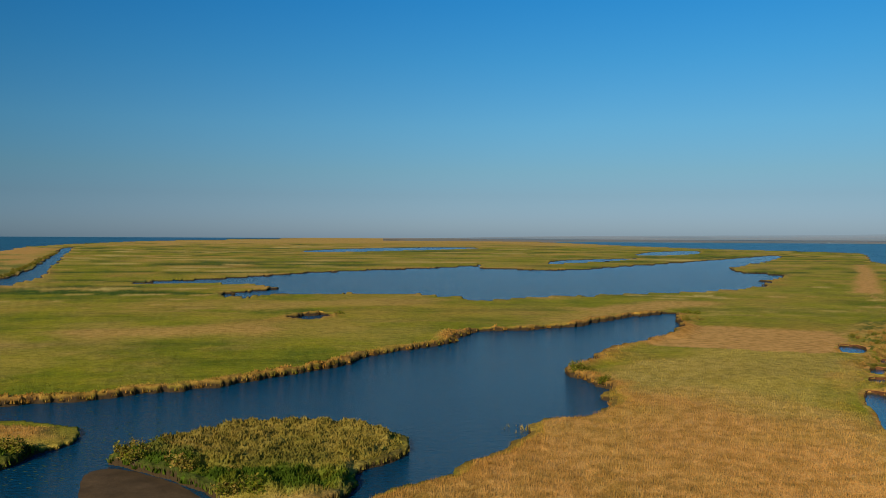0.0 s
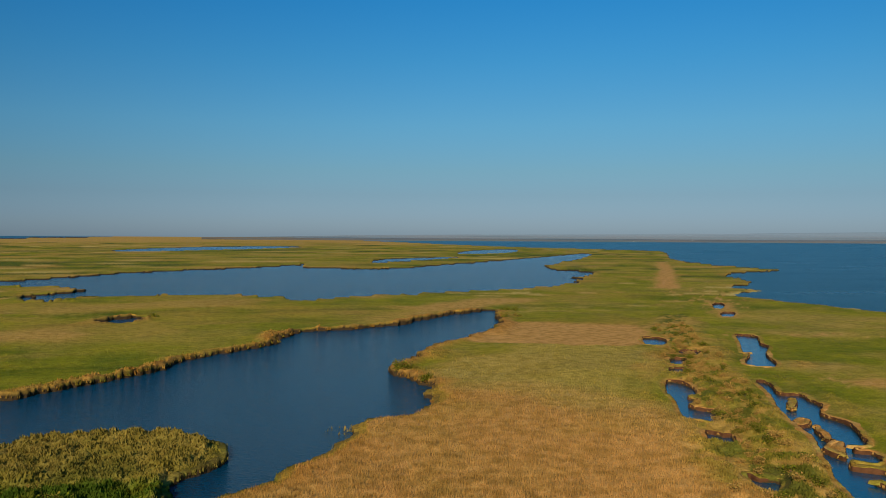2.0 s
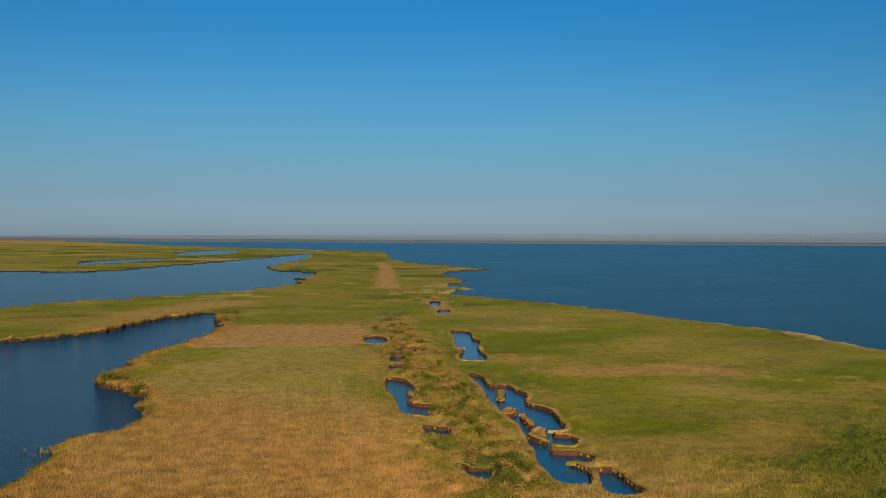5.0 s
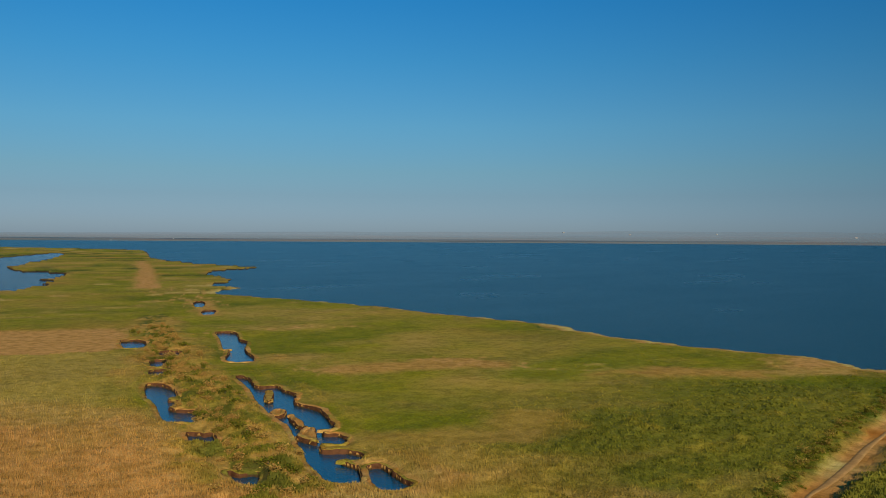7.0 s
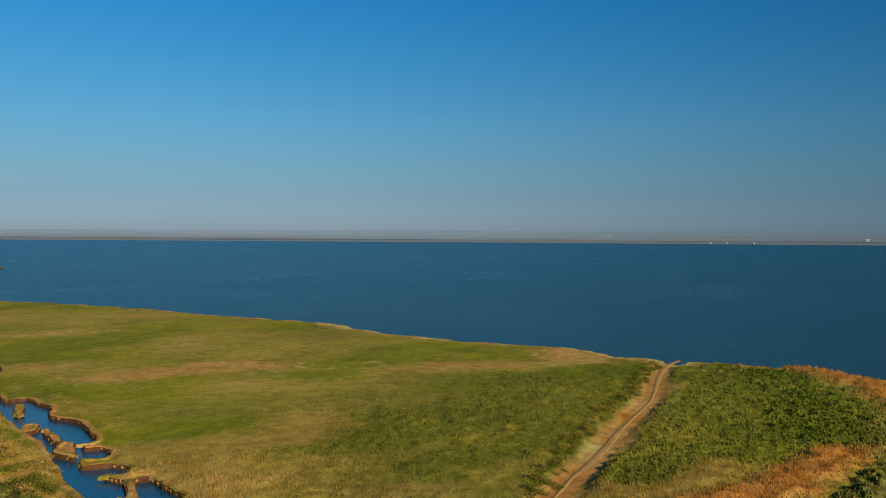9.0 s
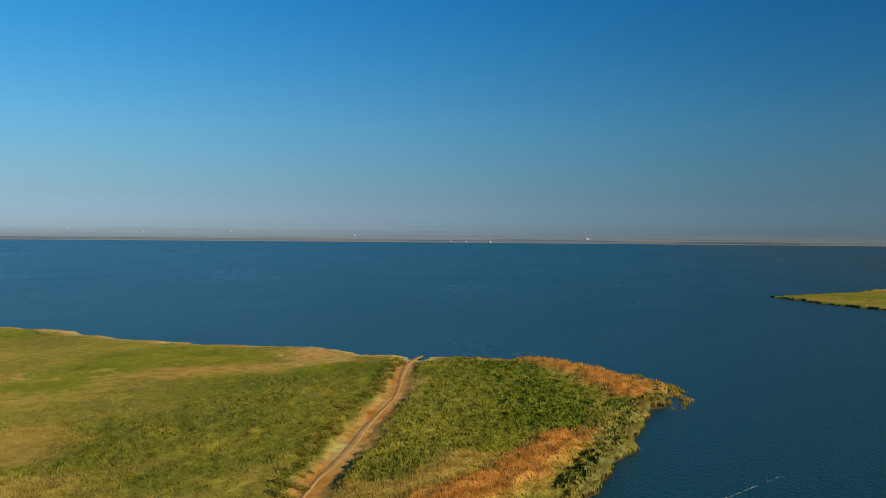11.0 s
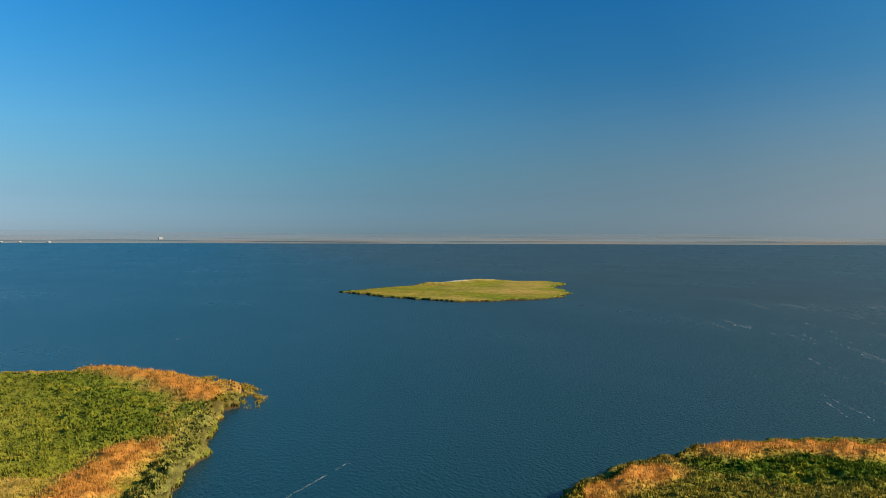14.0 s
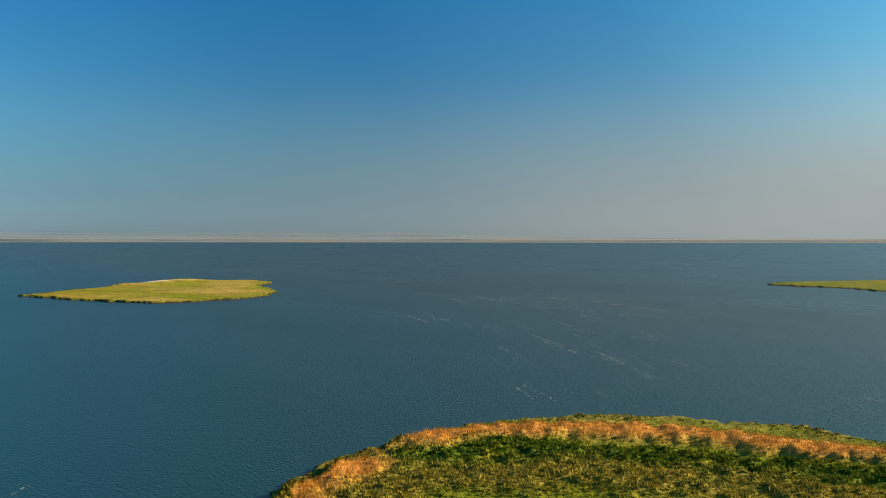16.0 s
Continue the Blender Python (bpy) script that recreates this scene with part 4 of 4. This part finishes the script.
# bare banks: mud between the islands of the lake, pale sand on the lagoon's island
def bare_bank(name, outline, z0, rise, mat, label):
    line = rounded(pts(outline))
    c = line.mean(0)
    v = []
    for k in range(12):
        f = max(1 - k / 11, 0.002)
        p = c + (line - c) * f
        v.append(np.c_[p, z0 + rise * (1 - f**2) + 0.05 * fbm(p[:, 0], p[:, 1], 3, 71)])
    n = len(line)
    f = [(k * n + j, k * n + (j + 1) % n, (k + 1) * n + (j + 1) % n, (k + 1) * n + j) for k in range(11) for j in range(n)]
    tagged(new(name, mesh_from(name, np.vstack(v), np.array(f), mat)), label, name.replace("_", " "))


SAND = earth_material("pale_sand", (0.38, 0.34, 0.29), (0.46, 0.42, 0.36), 0.15)
bare_bank("mud_bank", "-55.5,130.4 -54.6,134 -51.6,134.4 -46.3,131.9 -38.8,127 -34.4,121.9 -30,113 -36,106 -46,108 -52.1,119", -0.12, 0.42, MUD, "bare dark brown mud bank rising from shallow water")
bare_bank("sand_bank", "690,-172 708,-178 728,-196 744,-216 742,-230 728,-222 712,-200 694,-182", 1.4, 1.5, SAND, "pale sand bank on the far side of the lagoon island")


# floating weed and foam on the water
def flat_bits(name, centres, sizes, turns, aspect, z, mat, seed):
    rng = np.random.default_rng(seed)
    k = 6
    a0 = np.arange(k) / k * 2 * np.pi
    n = len(centres)
    rad = rng.uniform(0.6, 1.2, (n, k)) * sizes[:, None]
    px, py = rad * np.cos(a0) * aspect[:, None], rad * np.sin(a0)
    cx = centres[:, :1] + px * np.cos(turns)[:, None] - py * np.sin(turns)[:, None]
    cy = centres[:, 1:2] + px * np.sin(turns)[:, None] + py * np.cos(turns)[:, None]
    v = np.stack([cx, cy, np.full(cx.shape, z)], 2).reshape(-1, 3)
    return new(name, mesh_from(name, v, np.arange(n * k).reshape(-1, k), mat, False))


FOAM = earth_material("foam", (0.24, 0.27, 0.27), (0.38, 0.41, 0.41), 1.0)
WEED = earth_material("floating_weed", (0.05, 0.09, 0.02), (0.10, 0.11, 0.03), 1.0)
WIND = radians(-23)  # the way that the wind lines run


def windrows():
    """Lines of foam, all laid the same way by the wind."""
    rng = np.random.default_rng(27)
    rows = [(129.4, -6, 138.1, -11.8, 1.8), (138.1, -11.8, 148, -18.5, 0.4), (277, 43.8, 334, 19.7, 0.5), (334, 19.7, 372, 4.6, 0.3)]
    while len(rows) < 150:
        r, az = 150 + 380 * rng.random() ** 1.3, radians(rng.uniform(-158, -122))
        x, y = -r * math.sin(az), r * math.cos(az)
        if outline_distance(np.array([x]), np.array([y]), LAGOON)[0] > -12:
            continue
        n, a0 = r / 150 * rng.uniform(3, 17), WIND + rng.normal(0, 0.06)
        rows.append((x, y, x + n * math.cos(a0), y + n * math.sin(a0), rng.uniform(0.25, 0.7)))
    return rows


STREAKS = windrows()


def foam():
    rng = np.random.default_rng(21)
    c, sz, tn, ap = [], [], [], []
    for x0, y0, x1, y1, dense in STREAKS:
        far_ = math.hypot(x1 - x0, y1 - y0)
        wide = 0.07 + math.hypot(x0, y0) / 2800
        for s in np.arange(0, 1, 0.9 / far_):
            if rng.random() < dense * 1.15 * (0.3 + 0.9 * vnoise(np.array(s * 5.0), np.array(x0), 3)):
                c.append((x0 + (x1 - x0) * s + rng.normal(0, wide), y0 + (y1 - y0) * s + rng.normal(0, wide)))
                sz.append(wide * rng.uniform(0.5, 1.2)), tn.append(math.atan2(y1 - y0, x1 - x0) + rng.normal(0, 0.08)), ap.append(rng.uniform(4, 9))
    tagged(flat_bits("foam", np.array(c), np.array(sz), np.array(tn), np.array(ap), 0.03, FOAM, 22), "thin white wind streaks of foam on the lagoon", "foam", kind="stuff")
    n = 260
    p = np.c_[rng.uniform(-68, -50, n), rng.uniform(122, 168, n)]
    p = np.vstack([p, np.c_[rng.uniform(-88, -55, 90), rng.uniform(166, 196, 90)]])
    ok = survey(p[:, 0], p[:, 1])[0] < -0.6
    p = p[ok]
    tagged(flat_bits("floating_weed", p, rng.uniform(0.08, 0.26, len(p)), rng.uniform(0, 3, len(p)), rng.uniform(1, 2, len(p)), 0.02, WEED, 23),
           "scattered small clumps of floating green waterweed", "waterweed", kind="stuff")


foam()


# far farmsteads on the other shore
def house_meshes():
    wall, _, _, b = material("white_wall", 0.8, 0.2)
    b.inputs["Base Color"].default_value = (0.27, 0.28, 0.28, 1)
    roof, _, _, b = material("grey_roof", 0.8, 0.2)
    b.inputs["Base Color"].default_value = (0.35, 0.30, 0.28, 1)
    bm = bmesh.new()
    bmesh.ops.create_cube(bm, size=1, matrix=Matrix.Translation((0, 0, 2)) @ Matrix.Diagonal((12, 7, 5, 1)))
    w = bpy.data.meshes.new("wall")
    bm.to_mesh(w), w.materials.append(wall), bm.free()
    bm = bmesh.new()
    v = [bm.verts.new(p) for p in ((-6.4, -4, 4.4), (6.4, -4, 4.4), (6.4, 4, 4.4), (-6.4, 4, 4.4), (-6.4, 0, 7), (6.4, 0, 7))]
    for f in ((0, 1, 5, 4), (2, 3, 4, 5), (0, 4, 3), (1, 2, 5), (3, 2, 1, 0)):
        bm.faces.new([v[k] for k in f])
    r = bpy.data.meshes.new("roof")
    bm.to_mesh(r), r.materials.append(roof), bm.free()
    return w, r


w_me, r_me = house_meshes()
house = None
for az, dist, px, size in ((-24.2, 3960, -4.5, 0.6), (-27.9, 4060, -1.5, 0.6), (-53.3, 4600, 13.0, 1.1), (-57.6, 4450, 9.5, 1.1), (-77.4, 3975, -4, 1.1), (-78.4, 3975, -4, 1.0), (-80.0, 3975, -4.3, 1.3), (-86.4, 4150, 1.2, 2.0), (-71.0, 4300, 6.0, 1.1), (-63.0, 4500, 11.0, 1.0)):
    x, y, z = -dist * math.sin(radians(az)), dist * math.cos(radians(az)), 36 + px * dist / 1519
    if house is None:
        house = tagged(new("farmhouse"), "small white farmhouse far off on the opposite shore", "house", "farmhouses on the far shore")
        part("wall", w_me, house), part("roof", r_me, house)
        ob = house
    else:
        ob = copy_thing(house, Matrix())
    ob.matrix_basis = pose(x, y, z, 0, 0, az + 20) @ Matrix.Diagonal((0.7 * size, 0.7 * size, 0.7 * size, 1))
